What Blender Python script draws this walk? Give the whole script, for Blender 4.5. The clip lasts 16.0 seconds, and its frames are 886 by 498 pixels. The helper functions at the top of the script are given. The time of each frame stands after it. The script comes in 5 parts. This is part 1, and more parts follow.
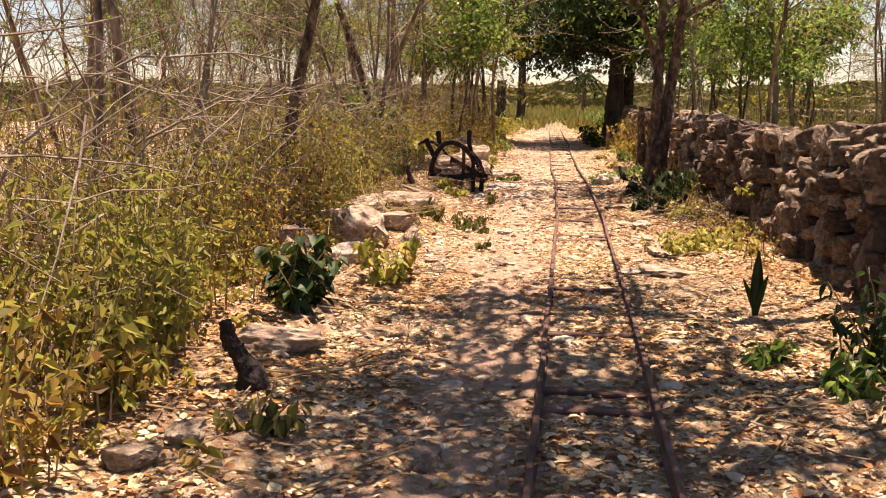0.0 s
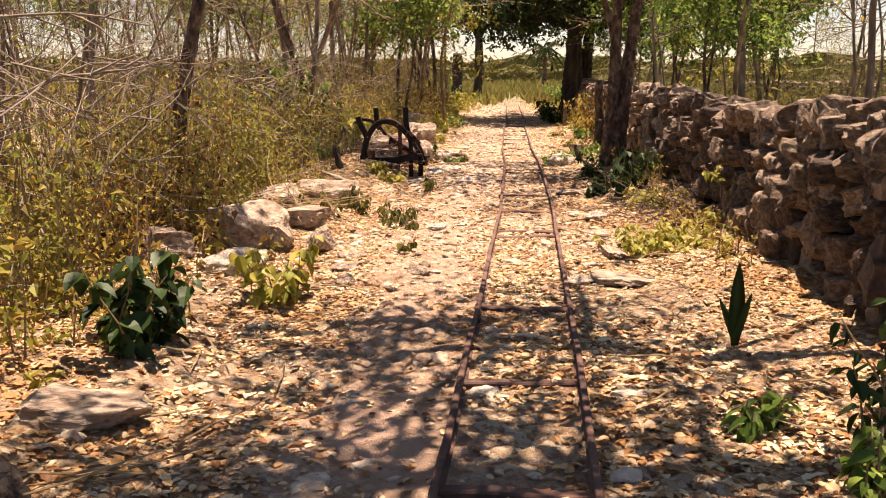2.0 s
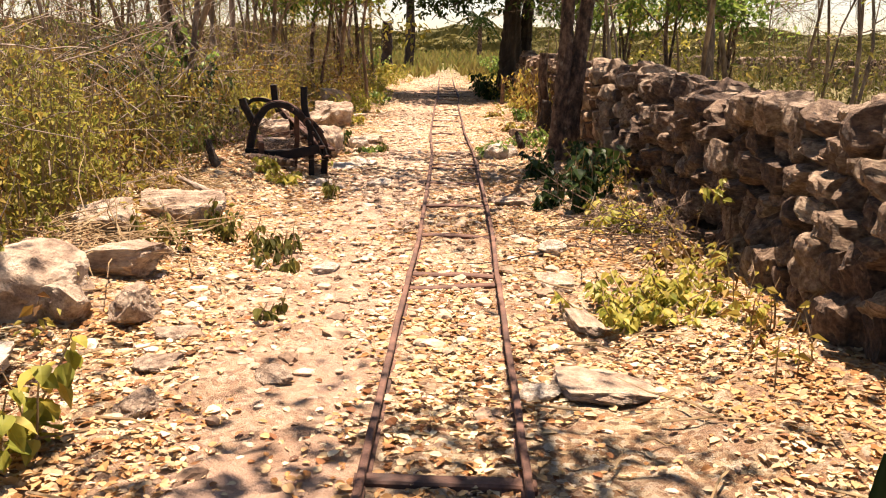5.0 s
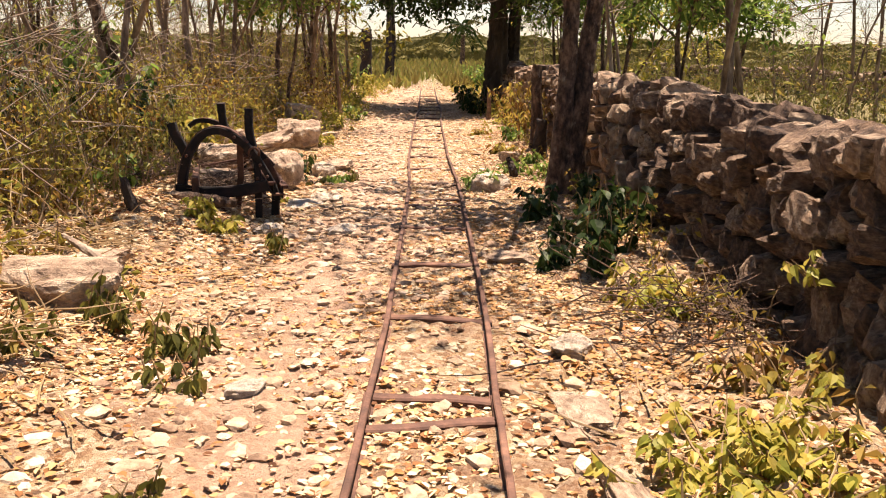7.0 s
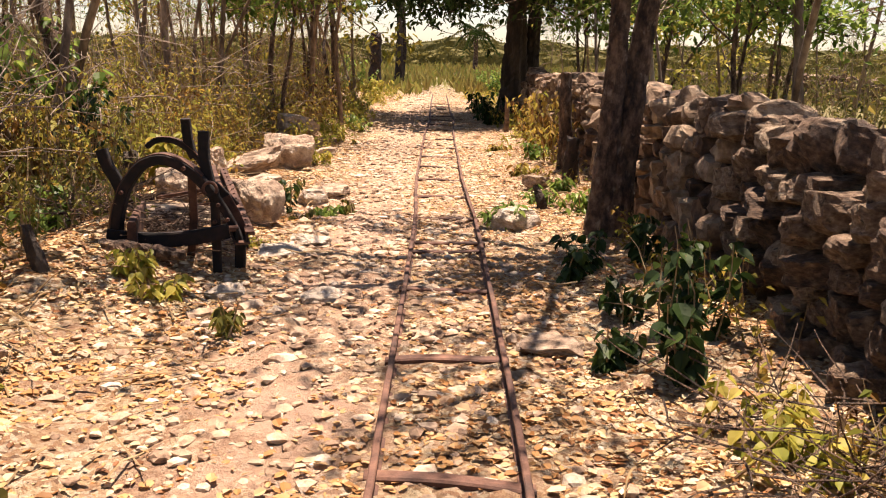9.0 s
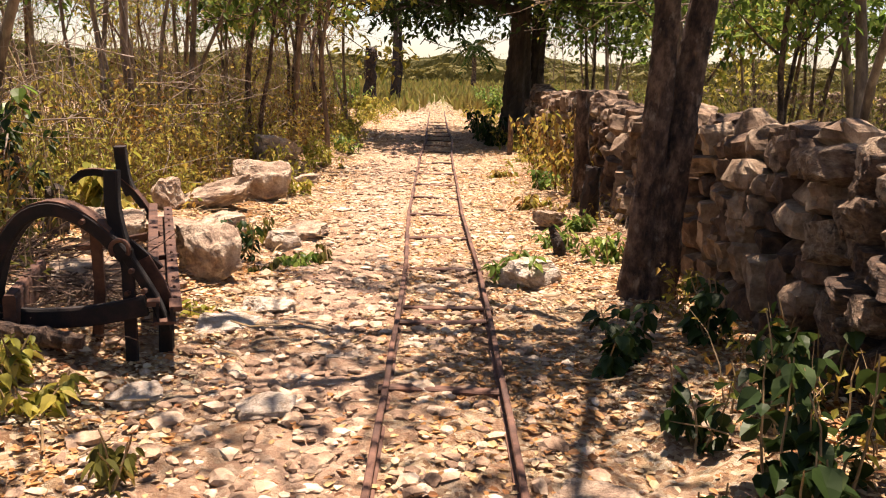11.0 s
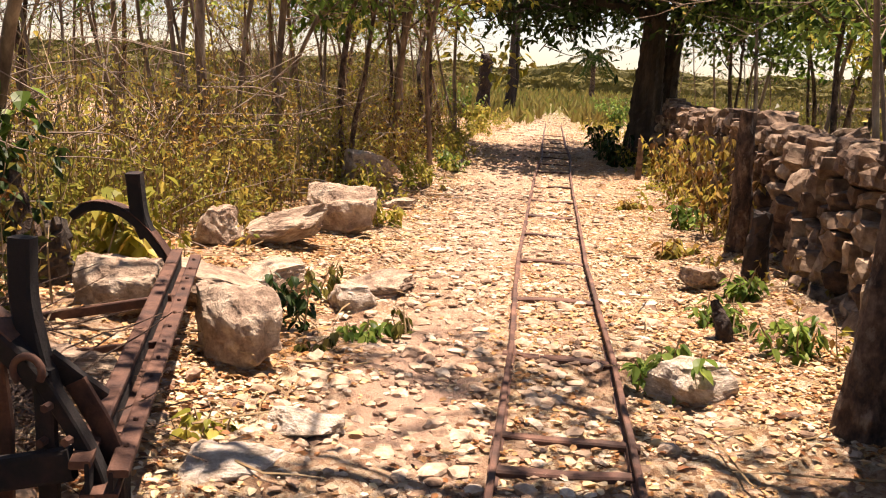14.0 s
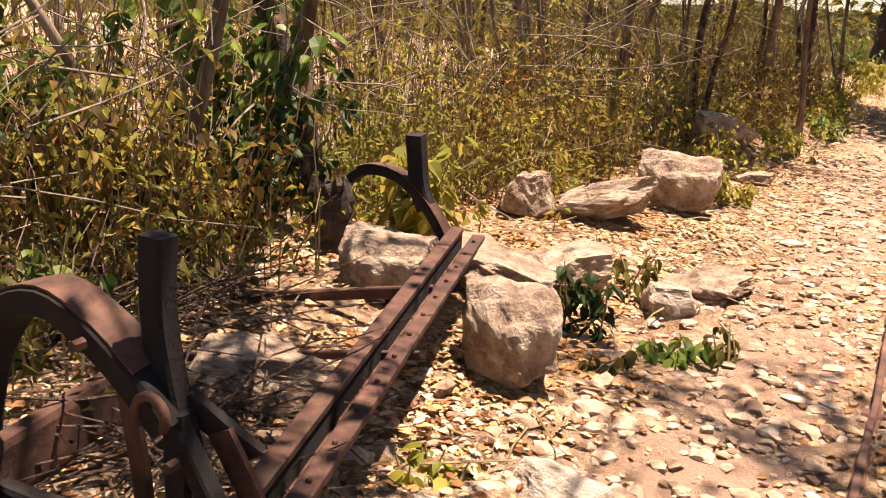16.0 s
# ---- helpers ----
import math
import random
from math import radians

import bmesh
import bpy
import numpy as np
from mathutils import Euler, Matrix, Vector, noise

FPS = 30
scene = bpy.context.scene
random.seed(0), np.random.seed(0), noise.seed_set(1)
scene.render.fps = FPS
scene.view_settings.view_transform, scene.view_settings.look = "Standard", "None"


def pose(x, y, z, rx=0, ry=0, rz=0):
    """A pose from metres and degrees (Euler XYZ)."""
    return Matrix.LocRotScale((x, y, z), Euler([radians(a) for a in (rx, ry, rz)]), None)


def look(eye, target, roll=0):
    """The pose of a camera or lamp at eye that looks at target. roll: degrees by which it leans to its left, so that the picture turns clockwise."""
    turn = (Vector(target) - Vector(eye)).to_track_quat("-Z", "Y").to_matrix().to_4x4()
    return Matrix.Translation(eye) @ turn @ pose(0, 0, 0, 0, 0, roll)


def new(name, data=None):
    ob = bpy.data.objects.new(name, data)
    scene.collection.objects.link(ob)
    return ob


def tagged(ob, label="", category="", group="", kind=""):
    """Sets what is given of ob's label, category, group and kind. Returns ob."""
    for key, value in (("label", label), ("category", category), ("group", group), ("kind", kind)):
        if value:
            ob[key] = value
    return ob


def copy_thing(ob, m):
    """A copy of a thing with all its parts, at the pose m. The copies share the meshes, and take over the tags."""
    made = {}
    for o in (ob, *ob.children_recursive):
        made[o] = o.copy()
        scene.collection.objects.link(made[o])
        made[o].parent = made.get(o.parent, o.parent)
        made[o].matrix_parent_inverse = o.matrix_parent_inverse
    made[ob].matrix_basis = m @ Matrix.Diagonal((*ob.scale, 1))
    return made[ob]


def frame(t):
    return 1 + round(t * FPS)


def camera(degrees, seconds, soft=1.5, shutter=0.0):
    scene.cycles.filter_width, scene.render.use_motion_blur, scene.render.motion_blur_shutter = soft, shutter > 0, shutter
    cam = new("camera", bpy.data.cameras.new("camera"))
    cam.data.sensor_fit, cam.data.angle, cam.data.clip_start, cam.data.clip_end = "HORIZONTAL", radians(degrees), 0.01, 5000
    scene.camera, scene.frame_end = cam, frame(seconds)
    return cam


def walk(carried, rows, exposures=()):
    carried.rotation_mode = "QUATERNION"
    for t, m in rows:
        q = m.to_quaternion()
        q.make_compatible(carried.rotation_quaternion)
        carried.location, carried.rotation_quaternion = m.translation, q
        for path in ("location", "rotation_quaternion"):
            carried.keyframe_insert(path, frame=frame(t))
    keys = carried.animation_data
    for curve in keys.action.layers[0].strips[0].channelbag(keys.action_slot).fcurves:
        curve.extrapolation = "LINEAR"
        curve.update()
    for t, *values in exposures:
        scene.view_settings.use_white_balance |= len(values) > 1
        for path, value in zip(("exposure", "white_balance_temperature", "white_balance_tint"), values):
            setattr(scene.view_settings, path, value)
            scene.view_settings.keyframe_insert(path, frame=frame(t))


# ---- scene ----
cam = camera(51.5, 16.0, 1.1)
METRES, EYE, TILT, LEAN, TURN = 13.2, 1.5, 0.0, 0.0, 6.4
ROWS = [
    (0.0, 0.0, 0.0, 0.0, 0.08, -9.31, -0.48),
    (0.5, 0.0115, 0.0296, 0.0004, -0.4, -9.38, -0.4),
    (1.0, 0.0209, 0.0547, 0.002, -0.96, -9.63, -0.21),
    (1.5, 0.0244, 0.0856, -0.0005, -1.54, -10.07, -0.03),
    (2.0, 0.031, 0.1151, -0.0019, -2.24, -10.81, -0.04),
    (2.5, 0.0384, 0.1479, 0.0, -3.32, -11.17, -0.44),
    (3.0, 0.0427, 0.1722, 0.0016, -3.93, -11.16, -0.59),
    (5.5, 0.066, 0.3596, -0.0006, -6.66, -12.78, -0.86),
    (6.0, 0.0725, 0.3957, 0.0043, -6.99, -12.75, -0.81),
    (6.5, 0.0737, 0.4339, 0.0034, -7.23, -12.41, -0.84),
    (7.0, 0.0799, 0.4688, 0.0021, -7.27, -12.11, -0.96),
    (7.5, 0.0856, 0.5027, 0.0035, -7.3, -11.98, -1.04),
    (8.0, 0.0869, 0.5441, 0.0021, -6.99, -11.92, -1.05),
    (10.5, 0.1111, 0.7149, 0.0047, -6.26, -11.5, -1.48),
    (11.0, 0.1121, 0.7463, 0.0017, -6.65, -10.88, -1.51),
    (11.5, 0.1145, 0.7723, 0.0121, -6.76, -10.28, -1.52),
    (12.0, 0.1224, 0.7952, 0.0092, -6.55, -10.23, -1.7),
    (12.5, 0.1249, 0.8182, 0.0049, -6.25, -10.45, -1.92),
    (13.0, 0.1226, 0.8494, 0.002, -5.44, -10.49, -2.02),
    (13.5, 0.1206, 0.8682, 0.0022, -3.38, -10.5, -2.3),
    (14.0, 0.1231, 0.8993, 0.0026, 0.46, -10.68, -2.9),
    (14.5, 0.124, 0.9174, 0.0032, 5.09, -11.38, -3.29),
    (15.0, 0.1215, 0.9385, 0.0014, 10.68, -12.42, -3.19),
    (15.5, 0.1239, 0.9551, 0.0023, 16.77, -13.46, -3.18),
    (16.0, 0.1277, 0.9825, 0.002, 22.98, -14.96, -3.43),
]
walk(cam, [(t, pose(0, 0, EYE, TILT, LEAN, TURN) @ pose(METRES * x, METRES * y, METRES * z, 90 + pitch, roll, yaw)) for t, x, y, z, yaw, pitch, roll in ROWS],
     exposures=[(0.0, 1.5, 7200, 26), (3.0, 1.58, 7150, 25), (5.0, 1.68, 7050, 23), (6.5, 1.58, 7100, 24), (8.5, 1.54, 7050, 25), (12.5, 1.6, 7000, 26), (16.0, 1.57, 7150, 27)])

# ---- light ----
SUN_AZ, SUN_EL = 72.0, 75.0          # degrees from +x towards +y, and above the horizon
world = bpy.data.worlds.new("sky_world")
scene.world = world
world.use_nodes = True
wn = world.node_tree.nodes
sky = wn.new("ShaderNodeTexSky")
sky.sky_type = "NISHITA"
sky.sun_disc = False
sky.sun_elevation = radians(SUN_EL)
sky.sun_rotation = radians(90 - SUN_AZ)
sky.air_density, sky.dust_density, sky.ozone_density = 1.0, 0.3, 1.0
wn["Background"].inputs["Strength"].default_value = 0.05
world.node_tree.links.new(sky.outputs[0], wn["Background"].inputs[0])
sun_data = bpy.data.lights.new("sun", "SUN")
sun_data.energy, sun_data.angle, sun_data.color = 5.0, radians(0.6), (1.0, 0.90, 0.74)
sun_way = Vector((math.cos(radians(SUN_AZ)) * math.cos(radians(SUN_EL)), math.sin(radians(SUN_AZ)) * math.cos(radians(SUN_EL)), math.sin(radians(SUN_EL))))
sun = new("sun", sun_data)
sun.matrix_world = look(sun_way * 50, (0, 0, 0))

# ---- materials ----


def nodes_of(name):
    m = bpy.data.materials.new(name)
    m.use_nodes = True
    return m, m.node_tree.nodes, m.node_tree.links, m.node_tree.nodes["Principled BSDF"]


def ramp_node(n, stops):
    r = n.new("ShaderNodeValToRGB")
    e = r.color_ramp.elements
    while len(e) < len(stops):
        e.new(0.5)
    for el, (p, c) in zip(e, stops):
        el.position, el.color = p, (*c, 1)
    return r


def noise_node(n, l, scale, detail=6.0, rough=0.6, coord=None):
    t = n.new("ShaderNodeTexNoise")
    t.inputs["Scale"].default_value, t.inputs["Detail"].default_value, t.inputs["Roughness"].default_value = scale, detail, rough
    if coord is not None:
        l.new(coord, t.inputs["Vector"])
    return t


def mix_node(n, l, fac, a, b, mode="MIX"):
    m = n.new("ShaderNodeMix")
    m.data_type, m.blend_type = "RGBA", mode
    for sock, val in ((m.inputs[0], fac), (m.inputs[6], a), (m.inputs[7], b)):
        if isinstance(val, (int, float)):
            sock.default_value = val
        elif isinstance(val, tuple):
            sock.default_value = (*val, 1)
        else:
            l.new(val, sock)
    return m.outputs[2]


def bump_on(n, l, height, bsdf, strength, distance):
    b = n.new("ShaderNodeBump")
    b.inputs["Strength"].default_value, b.inputs["Distance"].default_value = strength, distance
    l.new(height, b.inputs["Height"])
    l.new(b.outputs[0], bsdf.inputs["Normal"])


def leaf_material(name, stops, rough=0.55, glow=0.35, patch=None):
    """A leaf: each one its own tint, with light shining through the blade."""
    m, n, l, b = nodes_of(name)
    geo = n.new("ShaderNodeNewGeometry")
    r = ramp_node(n, stops)
    l.new(geo.outputs["Random Per Island"], r.inputs[0])
    co = n.new("ShaderNodeTexCoord")
    nz = noise_node(n, l, 60.0, 3.0, 0.6, co.outputs["Object"])
    big = noise_node(n, l, 0.9, 3.0, 0.6, co.outputs["Object"])
    c = mix_node(n, l, nz.outputs[0], r.outputs[0], (0.55, 0.5, 0.42), "OVERLAY")
    c = mix_node(n, l, 0.35, c, big.outputs[0], "OVERLAY")
    if patch:
        pn = noise_node(n, l, 0.55, 4.0, 0.6, co.outputs["Object"])
        pr = ramp_node(n, [(0.46, (0, 0, 0)), (0.60, (0.72, 0.72, 0.72))])
        l.new(pn.outputs[0], pr.inputs[0])
        c = mix_node(n, l, pr.outputs[0], c, patch)
    l.new(c, b.inputs["Base Color"])
    b.inputs["Roughness"].default_value, b.inputs["Specular IOR Level"].default_value = rough, 0.2
    tr = n.new("ShaderNodeBsdfTranslucent")
    l.new(c, tr.inputs["Color"])
    mx = n.new("ShaderNodeMixShader")
    mx.inputs[0].default_value = glow
    l.new(b.outputs[0], mx.inputs[1])
    l.new(tr.outputs[0], mx.inputs[2])
    l.new(mx.outputs[0], n["Material Output"].inputs[0])
    return m


def surface(name, stops, scale, fine=30.0, rough=0.85, bump=0.5, dist=0.02, metal=0.0, stain=None, per_object=0.0, stretch=(1, 1, 1), coords="Object", island=False):
    """A rough natural surface: a coarse tint, fine grain, stains and relief."""
    m, n, l, b = nodes_of(name)
    co = n.new("ShaderNodeTexCoord")
    mp = n.new("ShaderNodeMapping")
    mp.inputs["Scale"].default_value = stretch
    l.new(co.outputs[coords], mp.inputs[0])
    v = mp.outputs[0]
    a = noise_node(n, l, scale, 7.0, 0.65, v)
    f = noise_node(n, l, fine, 6.0, 0.7, v)
    r = ramp_node(n, stops)
    add = n.new("ShaderNodeMath")
    add.operation = "MULTIPLY_ADD"
    add.inputs[1].default_value, add.inputs[2].default_value = 1.4, -0.2
    l.new(a.outputs[0], add.inputs[0])
    src = add.outputs[0]
    if per_object or island:
        info = n.new("ShaderNodeNewGeometry" if island else "ShaderNodeObjectInfo")
        ad = n.new("ShaderNodeMath")
        ad.operation = "MULTIPLY_ADD"
        ad.inputs[1].default_value = per_object
        l.new(info.outputs["Random Per Island" if island else "Random"], ad.inputs[0])
        sub = n.new("ShaderNodeMath")
        sub.operation = "SUBTRACT"
        sub.inputs[1].default_value = per_object * 0.5
        l.new(src, ad.inputs[2])
        l.new(ad.outputs[0], sub.inputs[0])
        src = sub.outputs[0]
    l.new(src, r.inputs[0])
    c = mix_node(n, l, 0.55, r.outputs[0], f.outputs[0], "OVERLAY")
    if stain:
        s = noise_node(n, l, stain[0], 5.0, 0.6, v)
        sr = ramp_node(n, [(stain[2], (0, 0, 0)), (min(1.0, stain[2] + 0.12), (1, 1, 1))])
        l.new(s.outputs[0], sr.inputs[0])
        c = mix_node(n, l, sr.outputs[0], c, stain[1])
    l.new(c, b.inputs["Base Color"])
    b.inputs["Roughness"].default_value, b.inputs["Metallic"].default_value = rough, metal
    sm = n.new("ShaderNodeMath")
    sm.operation = "ADD"
    l.new(a.outputs[0], sm.inputs[0])
    l.new(f.outputs[0], sm.inputs[1])
    bump_on(n, l, sm.outputs[0], b, bump, dist)
    return m


M_LITTER = leaf_material("dry_leaf_litter", [(0.0, (0.08, 0.035, 0.018)), (0.14, (0.24, 0.10, 0.04)), (0.28, (0.40, 0.21, 0.085)), (0.44, (0.50, 0.34, 0.17)), (0.66, (0.60, 0.47, 0.29)), (1.0, (0.70, 0.61, 0.46))], 0.6, 0.22, (0.40, 0.20, 0.065))
M_BRUSH = leaf_material("dry_brush_leaf", [(0.0, (0.05, 0.022, 0.01)), (0.22, (0.15, 0.075, 0.022)), (0.45, (0.35, 0.22, 0.05)), (0.75, (0.40, 0.34, 0.075)), (1.0, (0.19, 0.23, 0.045))], 0.6, 0.48, (0.25, 0.26, 0.05))
M_YELLOW = leaf_material("yellow_green_leaf", [(0.0, (0.18, 0.209, 0.036)), (0.5, (0.331, 0.317, 0.0576)), (1.0, (0.475, 0.389, 0.101))], 0.5, 0.4)
M_GREEN = leaf_material("green_leaf", [(0.0, (0.05, 0.10, 0.02)), (0.5, (0.12, 0.20, 0.04)), (1.0, (0.28, 0.37, 0.085))], 0.4, 0.52)
M_DARK = leaf_material("dark_green_leaf", [(0.0, (0.015, 0.033, 0.00896)), (0.6, (0.03, 0.06, 0.015)), (1.0, (0.054, 0.0896, 0.021))], 0.5, 0.25)
M_WILT = leaf_material("wilting_olive_leaf", [(0.0, (0.05, 0.055, 0.014)), (0.5, (0.12, 0.125, 0.03)), (0.85, (0.21, 0.20, 0.05)), (1.0, (0.30, 0.22, 0.06))], 0.5, 0.35)
# olive lightened so the colour itself carries the distance haze
M_OLIVE = leaf_material("olive_far_leaf", [(0.0, (0.092, 0.092, 0.0346)), (0.5, (0.13, 0.124, 0.0432)), (1.0, (0.173, 0.157, 0.0594))], 0.8, 0.4)
M_SPARSE = leaf_material("sparse_sapling_leaf", [(0.0, (0.075, 0.112, 0.0225)), (0.5, (0.188, 0.217, 0.045)), (0.8, (0.338, 0.315, 0.09)), (1.0, (0.375, 0.27, 0.09))], 0.5, 0.4)
M_STALK = surface("dry_stalk", [(0.25, (0.115, 0.072, 0.036)), (0.5, (0.259, 0.173, 0.0792)), (0.75, (0.396, 0.302, 0.173))], 2.5, 30, 0.8, 0.2, 0.005)
M_GRASS = leaf_material("dry_field_grass", [(0.0, (0.172, 0.144, 0.046)), (0.5, (0.265, 0.23, 0.0747)), (1.0, (0.172, 0.207, 0.0517))], 0.7, 0.3)
M_BARK = surface("grey_brown_bark", [(0.3, (0.024, 0.013, 0.008)), (0.48, (0.098, 0.056, 0.035)), (0.7, (0.27, 0.17, 0.11))], 12.0, 60, 0.9, 1.0, 0.05, stretch=(1, 1, 0.55), stain=(14.0, (0.34, 0.26, 0.19), 0.59))
M_SAPLING = surface("thin_brown_bark", [(0.3, (0.07, 0.045, 0.03)), (0.5, (0.17, 0.115, 0.075)), (0.7, (0.34, 0.25, 0.17))], 8.0, 45, 0.9, 0.5, 0.01, stretch=(1, 1, 0.3))
M_BARK_PALE = surface("pale_dry_bark", [(0.25, (0.105, 0.075, 0.0525)), (0.5, (0.203, 0.15, 0.109)), (0.75, (0.345, 0.285, 0.217))], 6.0, 45, 0.9, 0.5, 0.01, stretch=(1, 1, 0.25))
M_BARK_DARK = surface("dark_bark", [(0.25, (0.018, 0.012, 0.009)), (0.5, (0.042, 0.03, 0.021)), (0.75, (0.084, 0.06, 0.042))], 5.0, 35, 0.9, 0.9, 0.02, stretch=(1, 1, 0.25))
M_CHAR = surface("charred_wood", [(0.3, (0.0084, 0.0056, 0.0042)), (0.6, (0.035, 0.0196, 0.0126)), (0.8, (0.077, 0.042, 0.0245))], 9.0, 50, 0.85, 0.9, 0.02)
M_LOG = surface("weathered_log_wood", [(0.3, (0.07, 0.042, 0.0245)), (0.5, (0.182, 0.112, 0.07)), (0.75, (0.315, 0.231, 0.161))], 6.0, 40, 0.85, 0.7, 0.015, stretch=(0.2, 1, 1))
M_RUST = surface("rusted_iron", [(0.25, (0.0268, 0.0115, 0.00764)), (0.5, (0.0764, 0.0324, 0.0191)), (0.75, (0.137, 0.065, 0.0382))], 7.0, 70, 0.8, 0.5, 0.006, 0.15, stain=(5.0, (0.0382, 0.0191, 0.0133), 0.58))
M_RAIL = surface("dark_rusted_rail", [(0.25, (0.0338, 0.0165, 0.0112)), (0.5, (0.105, 0.0488, 0.0315)), (0.75, (0.203, 0.101, 0.0638))], 4.0, 60, 0.8, 0.5, 0.006, 0.15, stain=(3.0, (0.0525, 0.03, 0.0225), 0.55))
# near-black puts the shade on the cart's front faces into the iron's colour
M_IRON = surface("shade_dark_iron", [(0.25, (0.003, 0.002, 0.002)), (0.5, (0.006, 0.004, 0.0035)), (0.8, (0.025, 0.0115, 0.0085))], 6.0, 60, 0.9, 0.6, 0.008, 0.0)
M_WALL = surface("weathered_wall_stone", [(0.15, (0.028, 0.0162, 0.00935)), (0.4, (0.106, 0.0623, 0.0374)), (0.6, (0.212, 0.14, 0.0869)), (0.85, (0.386, 0.299, 0.206))], 5.5, 16, 0.92, 0.9, 0.03, per_object=0.42, stain=(4.5, (0.0436, 0.0299, 0.0212), 0.57))
M_WALL_FAR = surface("weathered_wall_stone_rest", [(0.15, (0.028, 0.0162, 0.00935)), (0.4, (0.106, 0.0623, 0.0374)), (0.6, (0.212, 0.14, 0.0869)), (0.85, (0.386, 0.299, 0.206))], 5.5, 16, 0.92, 0.9, 0.03, per_object=0.42, stain=(4.5, (0.0436, 0.0299, 0.0212), 0.57), island=True)
# wall core colour, kept dark to paint shade into the gaps between stones
M_GAP_SHADE = surface("dark_gap_shade", [(0.3, (0.0225, 0.0158, 0.0113)), (0.7, (0.0585, 0.0405, 0.027))], 5.0, 30, 0.95, 0.8, 0.04)
M_ROCK = surface("limestone_rock", [(0.2, (0.10, 0.062, 0.04)), (0.4, (0.29, 0.20, 0.135)), (0.6, (0.48, 0.37, 0.265)), (0.85, (0.64, 0.54, 0.42))], 3.5, 22, 0.9, 0.9, 0.03, per_object=0.12, stain=(4.5, (0.15, 0.11, 0.08), 0.58))
M_ROCK_PALE = surface("white_limestone", [(0.2, (0.238, 0.166, 0.111)), (0.42, (0.475, 0.381, 0.285)), (0.62, (0.602, 0.522, 0.428)), (0.85, (0.681, 0.634, 0.554))], 5.0, 24, 0.9, 0.9, 0.03, per_object=0.12)
M_PEBBLE = surface("limestone_rubble", [(0.15, (0.126, 0.074, 0.0444)), (0.38, (0.311, 0.207, 0.133)), (0.6, (0.414, 0.303, 0.207)), (0.88, (0.562, 0.474, 0.363))], 9.0, 40, 0.9, 0.6, 0.01, per_object=0.55, island=True)


def ground_material():
    """Reddish soil with pale trodden limestone dust, bits of leaf and grit; green-gold field grass far off."""
    m, n, l, b = nodes_of("woodland_soil")
    co = n.new("ShaderNodeTexCoord").outputs["Object"]
    a = noise_node(n, l, 1.3, 7, 0.65, co)
    f = noise_node(n, l, 22, 6, 0.7, co)
    g = noise_node(n, l, 90, 4, 0.7, co)
    base = ramp_node(n, [(0.3, (0.202, 0.0966, 0.0546)), (0.5, (0.378, 0.214, 0.13)), (0.68, (0.521, 0.353, 0.235))])
    l.new(a.outputs[0], base.inputs[0])
    bits = ramp_node(n, [(0.44, (0.185, 0.0924, 0.042)), (0.54, (0.403, 0.26, 0.143)), (0.64, (0.605, 0.487, 0.336))])
    l.new(f.outputs[0], bits.inputs[0])
    c = mix_node(n, l, 0.45, base.outputs[0], bits.outputs[0])
    c = mix_node(n, l, 0.5, c, g.outputs[0], "OVERLAY")
    flakes = n.new("ShaderNodeTexVoronoi")
    flakes.inputs["Scale"].default_value = 38.0
    warp = mix_node(n, l, 0.035, co, noise_node(n, l, 30, 3, 0.6, co).outputs["Color"], "ADD")
    l.new(warp, flakes.inputs["Vector"])
    tint = n.new("ShaderNodeSeparateColor")
    l.new(flakes.outputs["Color"], tint.inputs[0])
    flake = ramp_node(n, [(0.0, (0.10, 0.05, 0.022)), (0.2, (0.30, 0.15, 0.06)), (0.45, (0.46, 0.31, 0.16)), (0.7, (0.56, 0.44, 0.27)), (1.0, (0.66, 0.57, 0.42))])
    l.new(tint.outputs[0], flake.inputs[0])
    strewn = ramp_node(n, [(0.40, (0.15, 0.15, 0.15)), (0.55, (0.85, 0.85, 0.85))])
    l.new(noise_node(n, l, 2.6, 6, 0.7, co).outputs[0], strewn.inputs[0])
    c = mix_node(n, l, strewn.outputs[0], c, flake.outputs[0])
    sep = n.new("ShaderNodeSeparateXYZ")
    l.new(co, sep.inputs[0])

    def span(sock, lo, hi):
        r = n.new("ShaderNodeMapRange")
        r.inputs[1].default_value, r.inputs[2].default_value = lo, hi
        l.new(sock, r.inputs[0])
        return r.outputs[0]

    def times(p, q):
        k = n.new("ShaderNodeMath")
        k.operation = "MULTIPLY"
        l.new(p, k.inputs[0])
        l.new(q, k.inputs[1])
        return k.outputs[0]
    trod = times(span(sep.outputs[0], -0.95, -0.45), span(sep.outputs[0], 0.25, -0.1))
    trod = times(trod, span(a.outputs[0], 0.35, 0.6))
    c = mix_node(n, l, trod, c, (0.538, 0.344, 0.235))
    wild = ramp_node(n, [(0.35, (0.15, 0.12, 0.045)), (0.55, (0.20, 0.17, 0.06)), (0.7, (0.14, 0.16, 0.045))])
    l.new(a.outputs[0], wild.inputs[0])
    far = span(sep.outputs[1], 42.0, 55.0)
    c = mix_node(n, l, far, c, wild.outputs[0])
    side = span(sep.outputs[0], 3.2, 4.5)
    c = mix_node(n, l, side, c, wild.outputs[0])
    l.new(c, b.inputs["Base Color"])
    b.inputs["Roughness"].default_value = 0.95
    s = n.new("ShaderNodeMath")
    s.operation = "ADD"
    l.new(f.outputs[0], s.inputs[0])
    l.new(g.outputs[0], s.inputs[1])
    bump_on(n, l, s.outputs[0], b, 1.0, 0.035)
    return m


M_GROUND = ground_material()

# ---- mesh helpers ----


